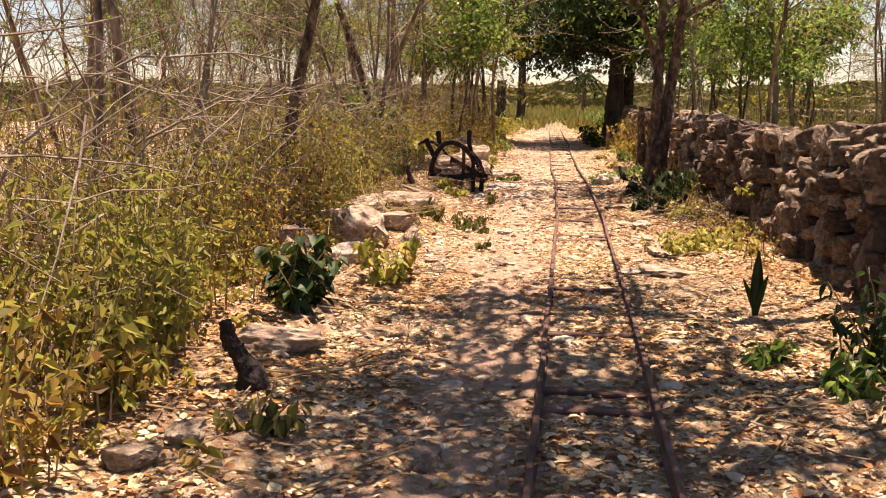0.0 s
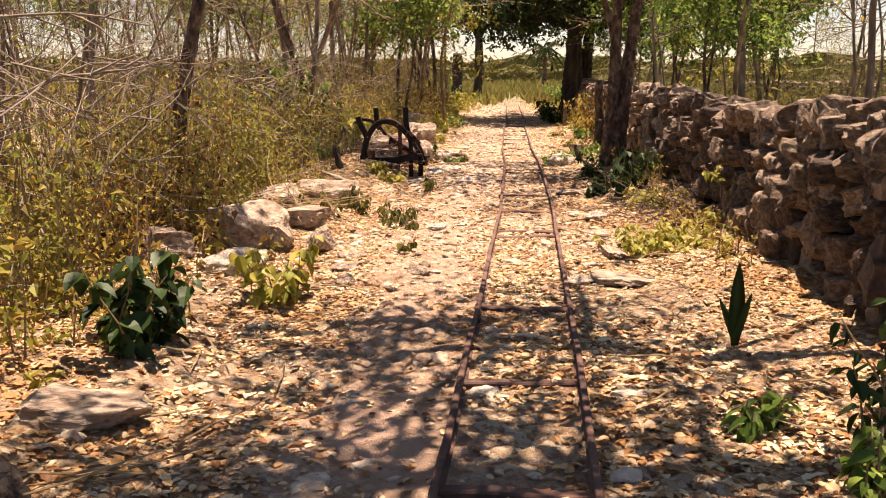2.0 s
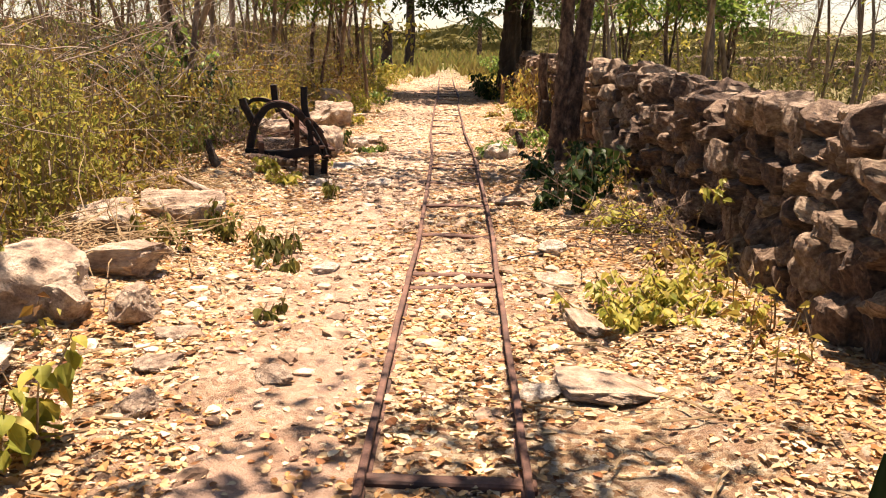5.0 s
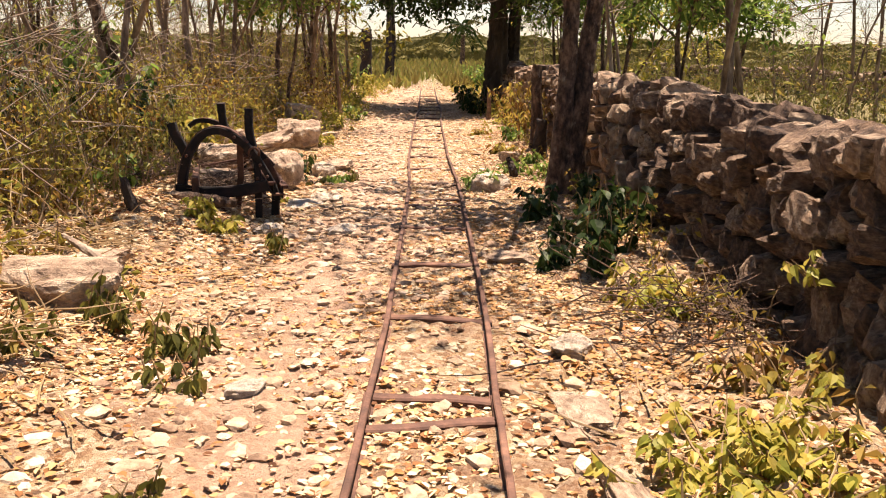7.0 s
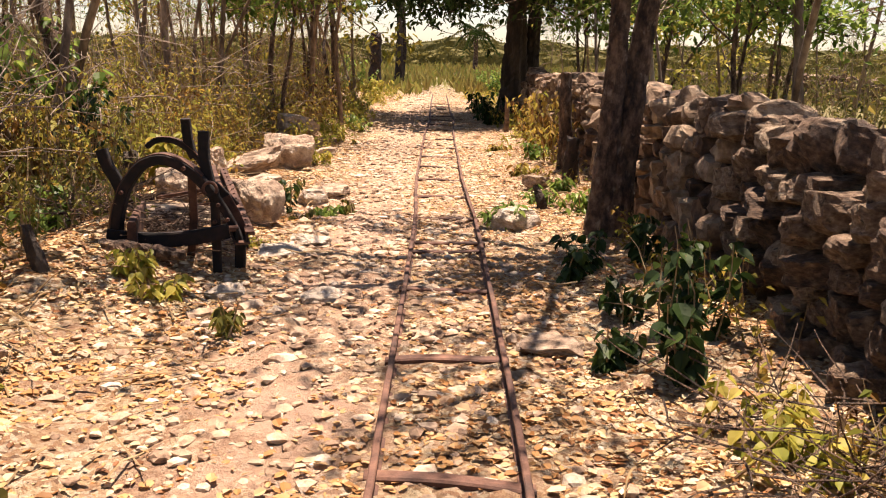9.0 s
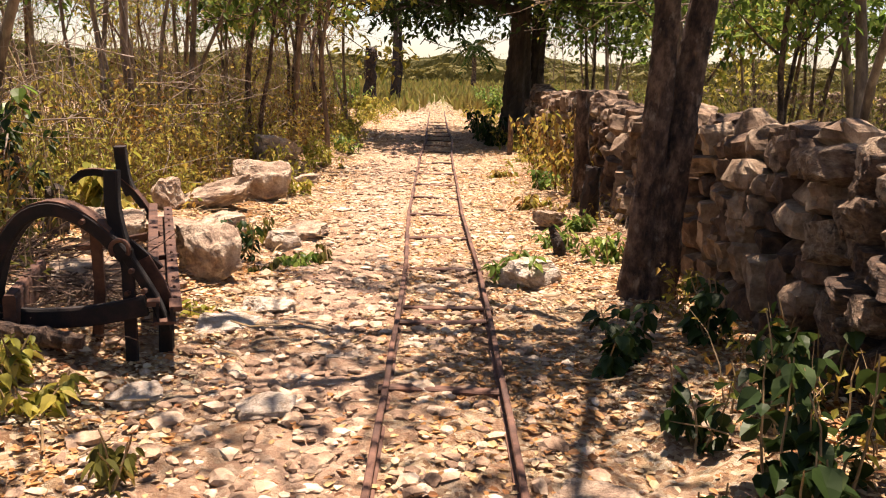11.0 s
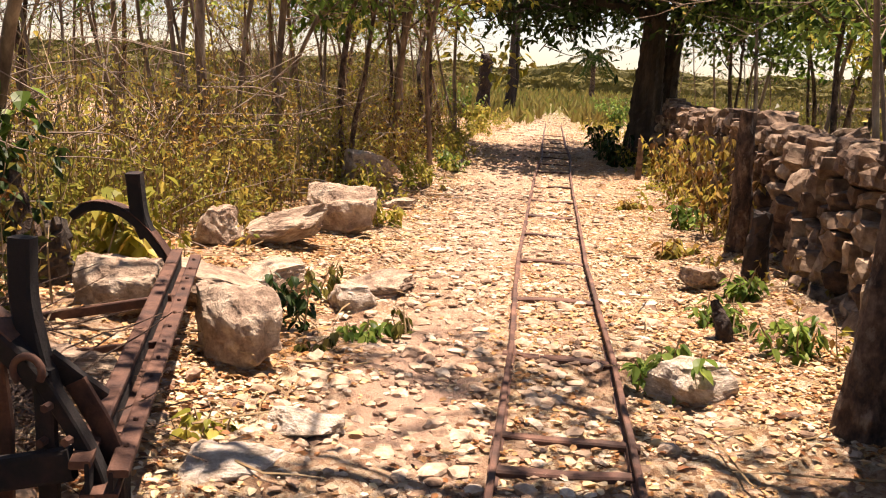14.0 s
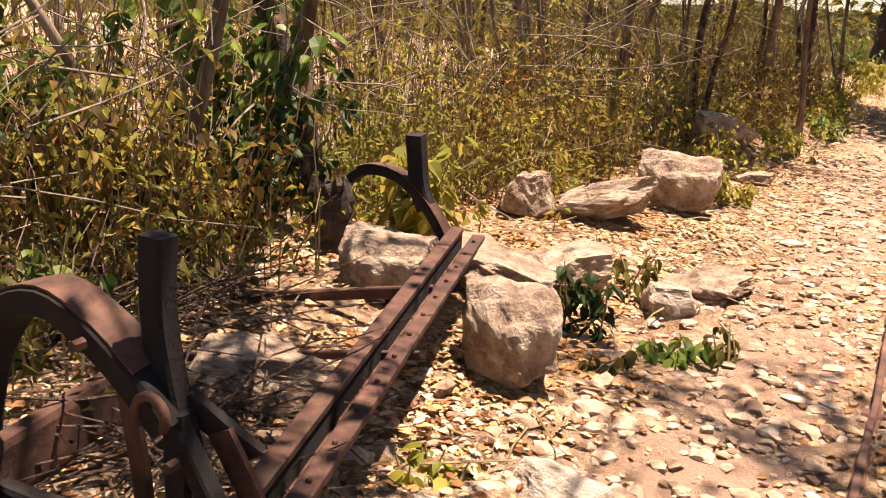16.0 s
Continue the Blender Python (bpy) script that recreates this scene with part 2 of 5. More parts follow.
def mesh_np(name, verts, faces, material, smooth=False):
    """A mesh from an (n, 3) array and one (m, k) array of faces, or a list of such arrays."""
    groups = faces if isinstance(faces, list) else [faces]
    groups = [np.asarray(g, dtype=np.int32) for g in groups if len(g)]
    me = bpy.data.meshes.new(name)
    verts = np.asarray(verts, dtype=np.float32)
    loops = np.concatenate([g.ravel() for g in groups])
    sizes = np.concatenate([np.full(len(g), g.shape[1], dtype=np.int32) for g in groups])
    me.vertices.add(len(verts))
    me.vertices.foreach_set("co", verts.ravel())
    me.loops.add(len(loops))
    me.loops.foreach_set("vertex_index", loops)
    me.polygons.add(len(sizes))
    me.polygons.foreach_set("loop_start", np.concatenate([[0], np.cumsum(sizes)[:-1]]).astype(np.int32))
    me.polygons.foreach_set("use_smooth", np.full(len(sizes), smooth, dtype=bool))
    me.update(calc_edges=True)
    me.materials.append(material)
    return me


def child(name, me, parent, label=""):
    ob = new(name, me)
    ob.parent = parent
    return tagged(ob, label)


def part(name, bm, material, parent, label="", smooth=False):
    me = bpy.data.meshes.new(name)
    for f in bm.faces:
        f.smooth = smooth
    bm.to_mesh(me)
    bm.free()
    me.materials.append(material)
    return child(name, me, parent, label)


class Soup:
    """Gathers tubes and leaves into one mesh."""

    def __init__(self):
        self.v, self.f3, self.f4, self.n = [], [], [], 0

    def add(self, v, f3=None, f4=None):
        self.v.append(np.asarray(v, dtype=np.float32))
        if f3 is not None and len(f3):
            self.f3.append(np.asarray(f3) + self.n)
        if f4 is not None and len(f4):
            self.f4.append(np.asarray(f4) + self.n)
        self.n += len(v)

    def tube(self, pts, radii, sides=6, cap=True):
        pts = np.asarray(pts, dtype=float)
        radii = np.asarray(radii, dtype=float)
        t = np.gradient(pts, axis=0)
        t /= np.linalg.norm(t, axis=1)[:, None] + 1e-9
        ref = np.array([0.3, 0.9, 0.1]) if abs(t[0][2]) > 0.7 else np.array([0.0, 0.0, 1.0])
        u = np.cross(t, ref)
        u /= np.linalg.norm(u, axis=1)[:, None] + 1e-9
        w = np.cross(t, u)
        a = np.linspace(0, 2 * np.pi, sides, endpoint=False)
        ring = pts[:, None] + radii[:, None, None] * (np.cos(a)[None, :, None] * u[:, None] + np.sin(a)[None, :, None] * w[:, None])
        k = len(pts)
        i, j = np.meshgrid(np.arange(k - 1), np.arange(sides), indexing="ij")
        q = np.stack([i * sides + j, i * sides + (j + 1) % sides, (i + 1) * sides + (j + 1) % sides, (i + 1) * sides + j], -1).reshape(-1, 4)
        verts = ring.reshape(-1, 3)
        f3 = []
        if cap:
            verts = np.vstack([verts, pts[-1:]])
            f3 = [[(k - 1) * sides + s, (k - 1) * sides + (s + 1) % sides, k * sides] for s in range(sides)]
        self.add(verts, f3, q)

    def leaves(self, pos, way, up, length, width, curl=0.12, full=False, lobed=False):
        """Blades bent along the rib: five points each, seven or nine for rounder leaves."""
        pos, way, up = (np.asarray(x, dtype=float) for x in (pos, way, up))
        way = way / (np.linalg.norm(way, axis=1)[:, None] + 1e-9)
        side = np.cross(way, up)
        side /= np.linalg.norm(side, axis=1)[:, None] + 1e-9
        nrm = np.cross(side, way)
        L, W = np.asarray(length)[:, None], np.asarray(width)[:, None]

        def at(u, w, lift):
            return pos + way * L * u + side * W * w + nrm * L * lift
        mid, tip = at(0.45, 0, -curl * 0.4), at(1.0, 0, -curl)
        if full:
            ring = [pos, at(0.08, 0.34, curl * 0.4), at(0.34, 0.5, curl * 0.6), at(0.66, 0.33, curl * 0.2), tip, at(0.66, -0.33, curl * 0.2), at(0.34, -0.5, curl * 0.6), at(0.08, -0.34, curl * 0.4), mid]
        else:
            ring = [pos, at(0.25, 0.42, curl * 0.5), at(0.68, 0.4, curl * 0.3), tip, at(0.68, -0.4, curl * 0.3), at(0.25, -0.42, curl * 0.5), mid] if lobed else [pos, at(0.42, 0.5, curl * 0.6), tip, at(0.42, -0.5, curl * 0.6), mid]
        k = len(ring)
        v = np.stack(ring, 1).reshape(-1, 3)
        o = np.arange(len(pos))[:, None] * k
        f = np.concatenate([o + np.array([a, k - 1, (a + 1) % (k - 1)]) for a in range(k - 1)])
        self.add(v, f)

    def mesh(self, name, material, smooth=False):
        groups = [np.concatenate(g) for g in (self.f3, self.f4) if g]
        return mesh_np(name, np.concatenate(self.v), groups, material, smooth)


def unit(rng, n, flat=1.0):
    v = rng.normal(size=(n, 3))
    v[:, 2] *= flat
    return v / (np.linalg.norm(v, axis=1)[:, None] + 1e-9)


def rail_x(y):
    """The middle of the track, which swings a little from side to side."""
    return np.interp(y, [-3, 3.3, 5.4, 7.3, 9.9, 11.4, 15.7, 17.0, 19.7, 26.6, 31.0, 34.0, 60.0], [0.10, 0.245, 0.30, 0.345, 0.388, 0.425, 0.437, 0.43, 0.375, 0.355, 0.42, 0.37, 0.30])


def ground_z(x, y):
    """Height of the ground: small waves, a verge on both sides, a flat bed under the track."""
    x, y = np.asarray(x, dtype=float), np.asarray(y, dtype=float)
    w = 0.018 * np.sin(2.3 * x + 1.1 * y) + 0.015 * np.sin(3.7 * y - 1.9 * x + 1.0) + 0.01 * np.sin(7.1 * x + 5.3 * y) + 0.008 * np.sin(11.0 * y - 8.0 * x)
    bed = np.clip((np.abs(x - rail_x(y)) - 0.25) / 0.5, 0.0, 1.0)
    left = (0.13 + 0.10 * np.exp(-((y - 15.6) / 2.6) ** 2)) * np.clip((-1.15 - x) / 0.9, 0, 1) ** 1.3 + 0.12 * np.exp(-((y - 14.5) / 1.1) ** 4) * np.clip((-1.08 - x) / 0.4, 0, 1) * np.clip((x + 2.6) / 0.6, 0, 1)
    right = 0.07 * np.clip((x - 1.2) / 0.8, 0, 1)
    near = np.clip((60 - np.hypot(x, y - 15)) / 20, 0, 1)
    return (w * bed + left + right) * near


# ---- ground ----


def lines(lo, hi, step, first, last, grow=1.16):
    mid = list(np.arange(lo, hi, step))
    up, s = [], step
    p = mid[-1]
    while p < last:
        s *= grow
        p += s
        up.append(p)
    down, s = [], step
    p = mid[0]
    while p > first:
        s *= grow
        p -= s
        down.append(p)
    return np.array(down[::-1] + mid + up)


def build_ground():
    xs, ys = lines(-2.6, 2.8, 0.07, -1500, 1500), lines(2.0, 27.0, 0.075, -1500, 1800)
    X, Y = np.meshgrid(xs, ys, indexing="ij")
    rng = np.random.default_rng(3)
    Z = ground_z(X, Y)
    dense = (np.abs(X) < 3.2) & (Y > 1.5) & (Y < 30)
    Z = Z + np.where(dense, rng.normal(0, 0.010, X.shape), 0)
    nx, ny = X.shape
    i, j = np.meshgrid(np.arange(nx - 1), np.arange(ny - 1), indexing="ij")
    q = np.stack([i * ny + j, (i + 1) * ny + j, (i + 1) * ny + j + 1, i * ny + j + 1], -1).reshape(-1, 4)
    me = mesh_np("ground", np.stack([X, Y, Z], -1).reshape(-1, 3), q, M_GROUND, True)
    tagged(new("ground", me), "reddish stony soil strewn with dry leaves, field grass beyond", "ground", kind="structure")


build_ground()

# ---- narrow railway ----
GAUGE = 0.565
TIES = [1.6, 3.0, 4.3, 4.6, 5.78, 7.2, 9.83, 10.13, 11.38, 12.76, 14.18, 15.41, 15.76, 16.95, 18.35, 19.74, 21.1, 22.4, 23.8, 25.5, 27.7, 29.2, 30.7, 32.2, 33.7, 35.2, 36.8, 38.4]


def sweep_profile(soup, profile, ys, xs, zs):
    k, n = len(profile), len(ys)
    v = np.array([[x + px, y, z + pz] for x, y, z in zip(xs, ys, zs) for px, pz in profile])
    i, j = np.meshgrid(np.arange(n - 1), np.arange(k), indexing="ij")
    q = np.stack([i * k + j, i * k + (j + 1) % k, (i + 1) * k + (j + 1) % k, (i + 1) * k + j], -1).reshape(-1, 4)
    soup.add(v, None, q)


def build_track():
    track = tagged(new("railway_track"), "narrow rusted iron railway with thin steel ties in leaf litter", "railway track")
    prof = [(-0.025, 0.0), (0.025, 0.0), (0.025, 0.006), (0.007, 0.012), (0.007, 0.042), (0.015, 0.048), (0.015, 0.064), (0.010, 0.068), (-0.010, 0.068), (-0.015, 0.064), (-0.015, 0.048), (-0.007, 0.042), (-0.007, 0.012), (-0.025, 0.006)]
    ys = np.arange(-3.0, 46.0, 0.25)
    rng = np.random.default_rng(8)
    for side in (-1, 1):
        s = Soup()
        wob = np.convolve(rng.normal(0, 0.012, len(ys) + 8), np.ones(9) / 9, "valid")
        lift = np.convolve(rng.normal(0, 0.012, len(ys) + 8), np.ones(9) / 9, "valid")
        xs = rail_x(ys) + side * GAUGE / 2 + wob
        sweep_profile(s, prof, ys, xs, -0.002 + lift)
        rail = child("rail", s.mesh("rail", M_RAIL), track, "thin rusted rail")
        for yj in (2.4, 7.0, 10.0, 15.6, 21.3, 27.0):
            for dx in (-0.014, 0.014):
                bm = bmesh.new()
                bmesh.ops.create_cube(bm, size=1, matrix=Matrix.Translation((float(rail_x(yj)) + side * GAUGE / 2 + dx, yj, 0.02)) @ Matrix.Diagonal((0.012, 0.28, 0.03, 1)))
                bmesh.ops.bevel(bm, geom=bm.edges[:], offset=0.003, segments=1, affect="EDGES")
                part("joint_plate", bm, M_RAIL, rail)
    for k, y in enumerate(TIES):
        c = float(rail_x(y))
        w = rng.uniform(0.055, 0.085)
        bow = rng.uniform(0.0, 0.03)
        s = Soup()
        us = np.linspace(-1, 1, 9)
        reach = GAUGE / 2 + rng.uniform(-0.005, 0.05)
        skew = rng.uniform(-0.05, 0.05)
        prof2 = [(-0.5, 0.0), (-0.5, 0.018), (-0.38, 0.026), (0.38, 0.026), (0.5, 0.018), (0.5, 0.0)]
        v = np.array([[c + u * reach, y + p * w + skew * u + bow * (1 - u * u), -0.002 + z + 0.006 * math.sin(3 * u + k)] for u in us for p, z in prof2])
        i, j = np.meshgrid(np.arange(8), np.arange(6), indexing="ij")
        q = np.stack([i * 6 + j, i * 6 + (j + 1) % 6, (i + 1) * 6 + (j + 1) % 6, (i + 1) * 6 + j], -1).reshape(-1, 4)
        s.add(v, None, q)
        s.add(v[:6], None, [[0, 1, 4, 5], [1, 2, 3, 4]])
        s.add(v[-6:], None, [[0, 1, 4, 5], [1, 2, 3, 4]])
        child("tie", s.mesh("tie", M_RAIL), track)


build_track()

# ---- rocks ----


def rock_mesh(name, seed, material, cuts=4, boxy=0.5, rough=0.16, facets=11):
    """A weathered block about one unit across: broken faces, chipped edges, pits."""
    rng = np.random.default_rng(seed)
    bm = bmesh.new()
    bmesh.ops.create_cube(bm, size=1.0)
    bmesh.ops.subdivide_edges(bm, edges=bm.edges[:], cuts=cuts, use_grid_fill=True)
    off = Vector(rng.uniform(-50, 50, 3))
    planes = [(Vector(unit(rng, 1)[0]), rng.uniform(0.33, 0.48)) for _ in range(facets)]
    for v in bm.verts:
        ball = v.co.normalized() * 0.56
        p = v.co.lerp(ball, 1 - boxy)
        for nrm, d in planes:
            over = p.dot(nrm) - d
            if over > 0:
                p = p - nrm * over
        d = noise.noise(p * 2.0 + off) * 0.8 + noise.noise(p * 4.5 + off) * 0.5 - 0.5 * max(0.0, 0.35 - abs(noise.noise(p * 3.0 - off))) + noise.noise(p * 10.0 + off) * 0.3
        v.co = p + p.normalized() * rough * d
    me = bpy.data.meshes.new(name)
    bm.to_mesh(me)
    bm.free()
    me.materials.append(material)
    return me


ROCKS = [rock_mesh("limestone_rock", 40 + k, M_ROCK, 14, 0.6 + 0.08 * (k % 4), 0.11) for k in range(7)]


PALE = [rock_mesh("white_rock", 60 + k, M_ROCK_PALE, 12, 0.62, 0.12) for k in range(3)]


def rock(x, y, sx, sy, sz, turn, kind, label, sink=0.2, name="rock"):
    ob = new(name, PALE[kind % 3] if "white" in label or ("pale" in label and kind % 2) else ROCKS[kind])
    ob.matrix_basis = pose(x, y, float(ground_z(x, y)) + sz * (0.5 - sink), 0, 0, turn)
    ob.scale = (sx * 1.05, sy * 1.05, sz)
    return tagged(ob, label, "rock", "limestone rocks beside the track")


rock(-1.58, 5.05, 0.62, 0.36, 0.2, 12, 0, "flat pale limestone slab half covered by leaves", 0.4)
rock(-1.50, 3.62, 0.17, 0.14, 0.12, 40, 1, "small grey stone in dry leaves", 0.3)
rock(-1.62, 3.35, 0.2, 0.16, 0.12, 70, 2, "small grey stone in dry leaves", 0.3)
rock(-0.46, 3.5, 0.16, 0.13, 0.1, 15, 5, "small brown stone in dry leaves", 0.35)
rock(-1.86, 9.0, 0.62, 0.5, 0.44, 75, 3, "grey limestone boulder streaked with dark stains", 0.3)
rock(-1.76, 8.02, 0.5, 0.4, 0.2, 30, 1, "rounded pale limestone rock among weeds", 0.3)
rock(-2.35, 8.2, 0.45, 0.4, 0.28, 10, 4, "pale limestone rock under dry weeds", 0.3)
rock(-1.33, 9.0, 0.28, 0.24, 0.24, 50, 5, "brown weathered limestone lump on dry leaves", 0.2)
rock(-1.66, 8.95, 0.22, 0.24, 0.28, 0, 2, "brown weathered limestone lump on dry leaves", 0.2)
rock(-1.66, 9.8, 0.56, 0.36, 0.26, 8, 6, "flat-topped tan limestone block", 0.3)
rock(-1.72, 11.35, 0.6, 0.42, 0.32, 8, 3, "flat-topped limestone ledge with twigs on it", 0.28)
rock(-2.1, 10.9, 0.5, 0.4, 0.3, 70, 1, "grey limestone rock among weeds", 0.3)
rock(-1.80, 12.1, 0.5, 0.36, 0.2, 20, 6, "low limestone rock covered by dry twigs", 0.3)
rock(-1.02, 8.75, 0.2, 0.16, 0.07, 20, 3, "flat grey stone among fallen leaves", 0.35)
rock(-0.43, 8.15, 0.18, 0.14, 0.08, 120, 6, "flat grey stone among fallen leaves", 0.35)
rock(-0.93, 7.85, 0.24, 0.2, 0.1, 60, 5, "flat grey stone among fallen leaves", 0.35)
rock(-0.98, 8.35, 0.22, 0.18, 0.07, 30, 1, "flat grey stone among fallen leaves", 0.35)
rock(-0.44, 10.2, 0.18, 0.14, 0.08, 10, 1, "small white limestone rock among fallen leaves", 0.3)
rock(-1.98, 16.55, 0.42, 0.36, 0.34, 8, 3, "squared tan limestone block with a worn top", 0.2)
rock(-1.22, 16.38, 0.36, 0.44, 0.44, 30, 3, "large rounded limestone boulder beside the rusted beam", 0.18)
rock(-1.72, 17.3, 0.6, 0.6, 0.3, 15, 2, "broad pale limestone slab behind the rusted beam", 0.25)
rock(-1.5, 17.75, 0.55, 0.45, 0.3, 60, 6, "broad pale limestone boulder beside the track", 0.25)
rock(-2.26, 18.8, 0.36, 0.36, 0.38, 20, 5, "rough pointed limestone rock", 0.2)
slab = rock(-1.86, 19.3, 0.8, 0.36, 0.26, 30, 1, "long slanting limestone slab", 0.1)
slab.matrix_basis = pose(-1.86, 19.3, float(ground_z(-1.86, 19.3)) + 0.13, 0, -14, 28)
slab.scale = (0.82, 0.38, 0.26)
rock(-1.6, 20.25, 0.6, 0.5, 0.5, 5, 3, "boxy grey limestone block stained dark", 0.15)
rock(-0.95, 17.85, 0.3, 0.26, 0.22, 5, 5, "small pale limestone rock", 0.3)
rock(-1.95, 23.4, 0.6, 0.5, 0.55, 25, 2, "pale weathered limestone boulder under shrubs", 0.2)
rock(-1.35, 22.2, 0.4, 0.35, 0.18, 25, 6, "small pale limestone rock", 0.3)
rock(-0.85, 15.2, 0.42, 0.34, 0.14, 20, 0, "flat white limestone slab on leaf litter", 0.35)
rock(-0.7, 15.62, 0.3, 0.24, 0.12, 160, 4, "flat white limestone slab on leaf litter", 0.35)
rock(-1.0, 14.02, 0.26, 0.2, 0.12, 60, 1, "small pale limestone rock on leaf litter", 0.3)
rock(-0.34, 13.8, 0.26, 0.22, 0.12, 20, 1, "low pale limestone rock", 0.35)
rock(-0.85, 18.4, 0.5, 0.42, 0.16, 80, 6, "low pale limestone rock", 0.35)
rock(-1.68, 15.4, 0.5, 0.34, 0.22, 25, 4, "pale limestone rock inside the wrecked cart", 0.3)
rock(1.02, 13.0, 0.4, 0.3, 0.1, 170, 0, "flat grey limestone slab beside the rail", 0.35)
rock(1.08, 16.5, 0.42, 0.36, 0.26, 10, 5, "pale limestone rock beside a small green plant", 0.3)
rock(1.07, 8.2, 0.42, 0.36, 0.1, 5, 2, "flat grey limestone slab along the rail", 0.4)
rock(0.76, 8.1, 0.22, 0.16, 0.08, 5, 3, "pale limestone rock along the rail", 0.35)
rock(1.1, 9.15, 0.16, 0.5, 0.09, 5, 2, "pale limestone rock along the rail", 0.4)
rock(1.06, 10.0, 0.22, 0.45, 0.1, 8, 6, "flat pink-grey limestone slab along the rail", 0.4)
rock(1.1, 10.75, 0.2, 0.2, 0.12, 60, 1, "small pale limestone rock", 0.3)
rock(1.55, 19.2, 0.3, 0.24, 0.2, 40, 2, "dark weathered stone in dry leaves", 0.2)


def build_rubble(n, seed, median, least, most, detail, label):
    """Loose bits of limestone between the rails and along the trodden way."""
    rng = np.random.default_rng(seed)
    y = np.where(rng.random(n) < 0.72, rng.uniform(3, 25, n), rng.uniform(25, 58, n))
    x = np.where(rng.random(n) < 0.7, rng.normal(-0.1, 0.62, n), rng.uniform(-1.6, 1.7, n))
    keep = (np.abs(np.abs(x - rail_x(y)) - GAUGE / 2) > 0.045 + 0.6 * least) & (x > -1.7) & (x < 1.8) & ~((y < 8.5) & (rng.random(n) < 0.8)) & ~((y < 13) & (rng.random(n) < 0.35))
    x, y = x[keep], y[keep]
    size = np.clip(rng.lognormal(median, 0.5, len(x)), least, most)
    proto = []
    for k in range(6):
        bm = bmesh.new()
        bmesh.ops.create_icosphere(bm, subdivisions=detail, radius=0.5)
        for v in bm.verts:
            v.co *= 1 + 0.55 * noise.noise(v.co * 2.5 + Vector((k * 7.1, 3, 1))) + 0.25 * noise.noise(v.co * 6.0 + Vector((k * 3.1, 9, 4)))
        bm.verts.index_update()
        proto.append((np.array([v.co[:] for v in bm.verts]), np.array([[v.index for v in f.verts] for f in bm.faces])))
        bm.free()
    s = Soup()
    for k in range(6):
        V, F = proto[k]
        sel = np.arange(k, len(x), 6)
        a = rng.uniform(0, 6.283, len(sel))
        sc = np.stack([size[sel] * rng.uniform(0.7, 1.5, len(sel)), size[sel] * rng.uniform(0.6, 1.1, len(sel)), size[sel] * rng.uniform(0.3, 0.6, len(sel))], -1)
        P = V[None] * sc[:, None]
        ca, sa = np.cos(a)[:, None], np.sin(a)[:, None]
        Q = np.stack([P[..., 0] * ca - P[..., 1] * sa + x[sel][:, None], P[..., 0] * sa + P[..., 1] * ca + y[sel][:, None], P[..., 2] + (ground_z(x[sel], y[sel]) + sc[:, 2] * 0.12)[:, None]], -1)
        s.add(Q.reshape(-1, 3), (F[None] + (np.arange(len(sel)) * len(V))[:, None, None]).reshape(-1, 3))
    ob = new("rubble", s.mesh("rubble", M_PEBBLE))
    tagged(ob, label, "rubble", kind="stuff")


build_rubble(11500, 11, -3.2, 0.012, 0.10, 1, "small pale limestone rubble scattered along the track")
build_rubble(2400, 17, -2.85, 0.04, 0.12, 2, "fist-sized pale limestone pieces bedded in the way")


def build_litter():
    """Fallen leaves, thick on both verges and thin on the trodden way."""
    rng = np.random.default_rng(12)
    n = 265000
    y = np.where(rng.random(n) < 0.85, rng.uniform(2.4, 24, n), rng.uniform(24, 46, n))
    x = rng.uniform(-3.0, 2.35, n)
    way = np.exp(-((x + 0.36) / 0.38) ** 2)
    patch = np.sin(1.7 * x + 2.1 * y) + np.sin(3.3 * y - 2.6 * x + 1.3) + np.sin(0.8 * y + 4.1 * x)
    dens = np.clip(0.66 + 0.28 * patch + rng.normal(0, 0.1, n), 0.07, 1) * (1 - 0.9 * way) * np.where(y < 9, 1.0, 0.8) * np.where((y > 12.5) & (np.abs(x) < 1.0), 0.5, 1.0) * np.where(x < -1.1, 1.5, 1.0)
    rail_gap = np.abs(np.abs(x - rail_x(y)) - GAUGE / 2) < 0.035
    tie_gap = (np.min(np.abs(y[:, None] - np.array(TIES)[None]), axis=1) < 0.045) & (np.abs(x - rail_x(y)) < GAUGE / 2)
    keep = (rng.random(n) < dens) & ~rail_gap & (~tie_gap | (rng.random(n) < 0.5))
    x, y = x[keep], y[keep]
    m = len(x)
    a = rng.uniform(0, 6.283, m)
    way3 = np.stack([np.cos(a), np.sin(a), rng.normal(0.03, 0.15, m)], -1)
    up = np.stack([rng.normal(0, 0.22, m), rng.normal(0, 0.22, m), np.ones(m)], -1)
    L = rng.uniform(0.02, 0.054, m) * np.where(rng.random(m) < 0.10, 1.4, 1.0)
    z = ground_z(x, y) + rng.uniform(0.001, 0.010, m) + 0.04 * L
    s = Soup()
    s.leaves(np.stack([x, y, z], -1), way3, up, L, L * rng.uniform(0.5, 0.85, m), 0.13, lobed=True)
    tagged(new("leaf_litter", s.mesh("leaf_litter", M_LITTER)), "thick litter of dry tan and orange leaves", "leaf litter", kind="stuff")


build_litter()


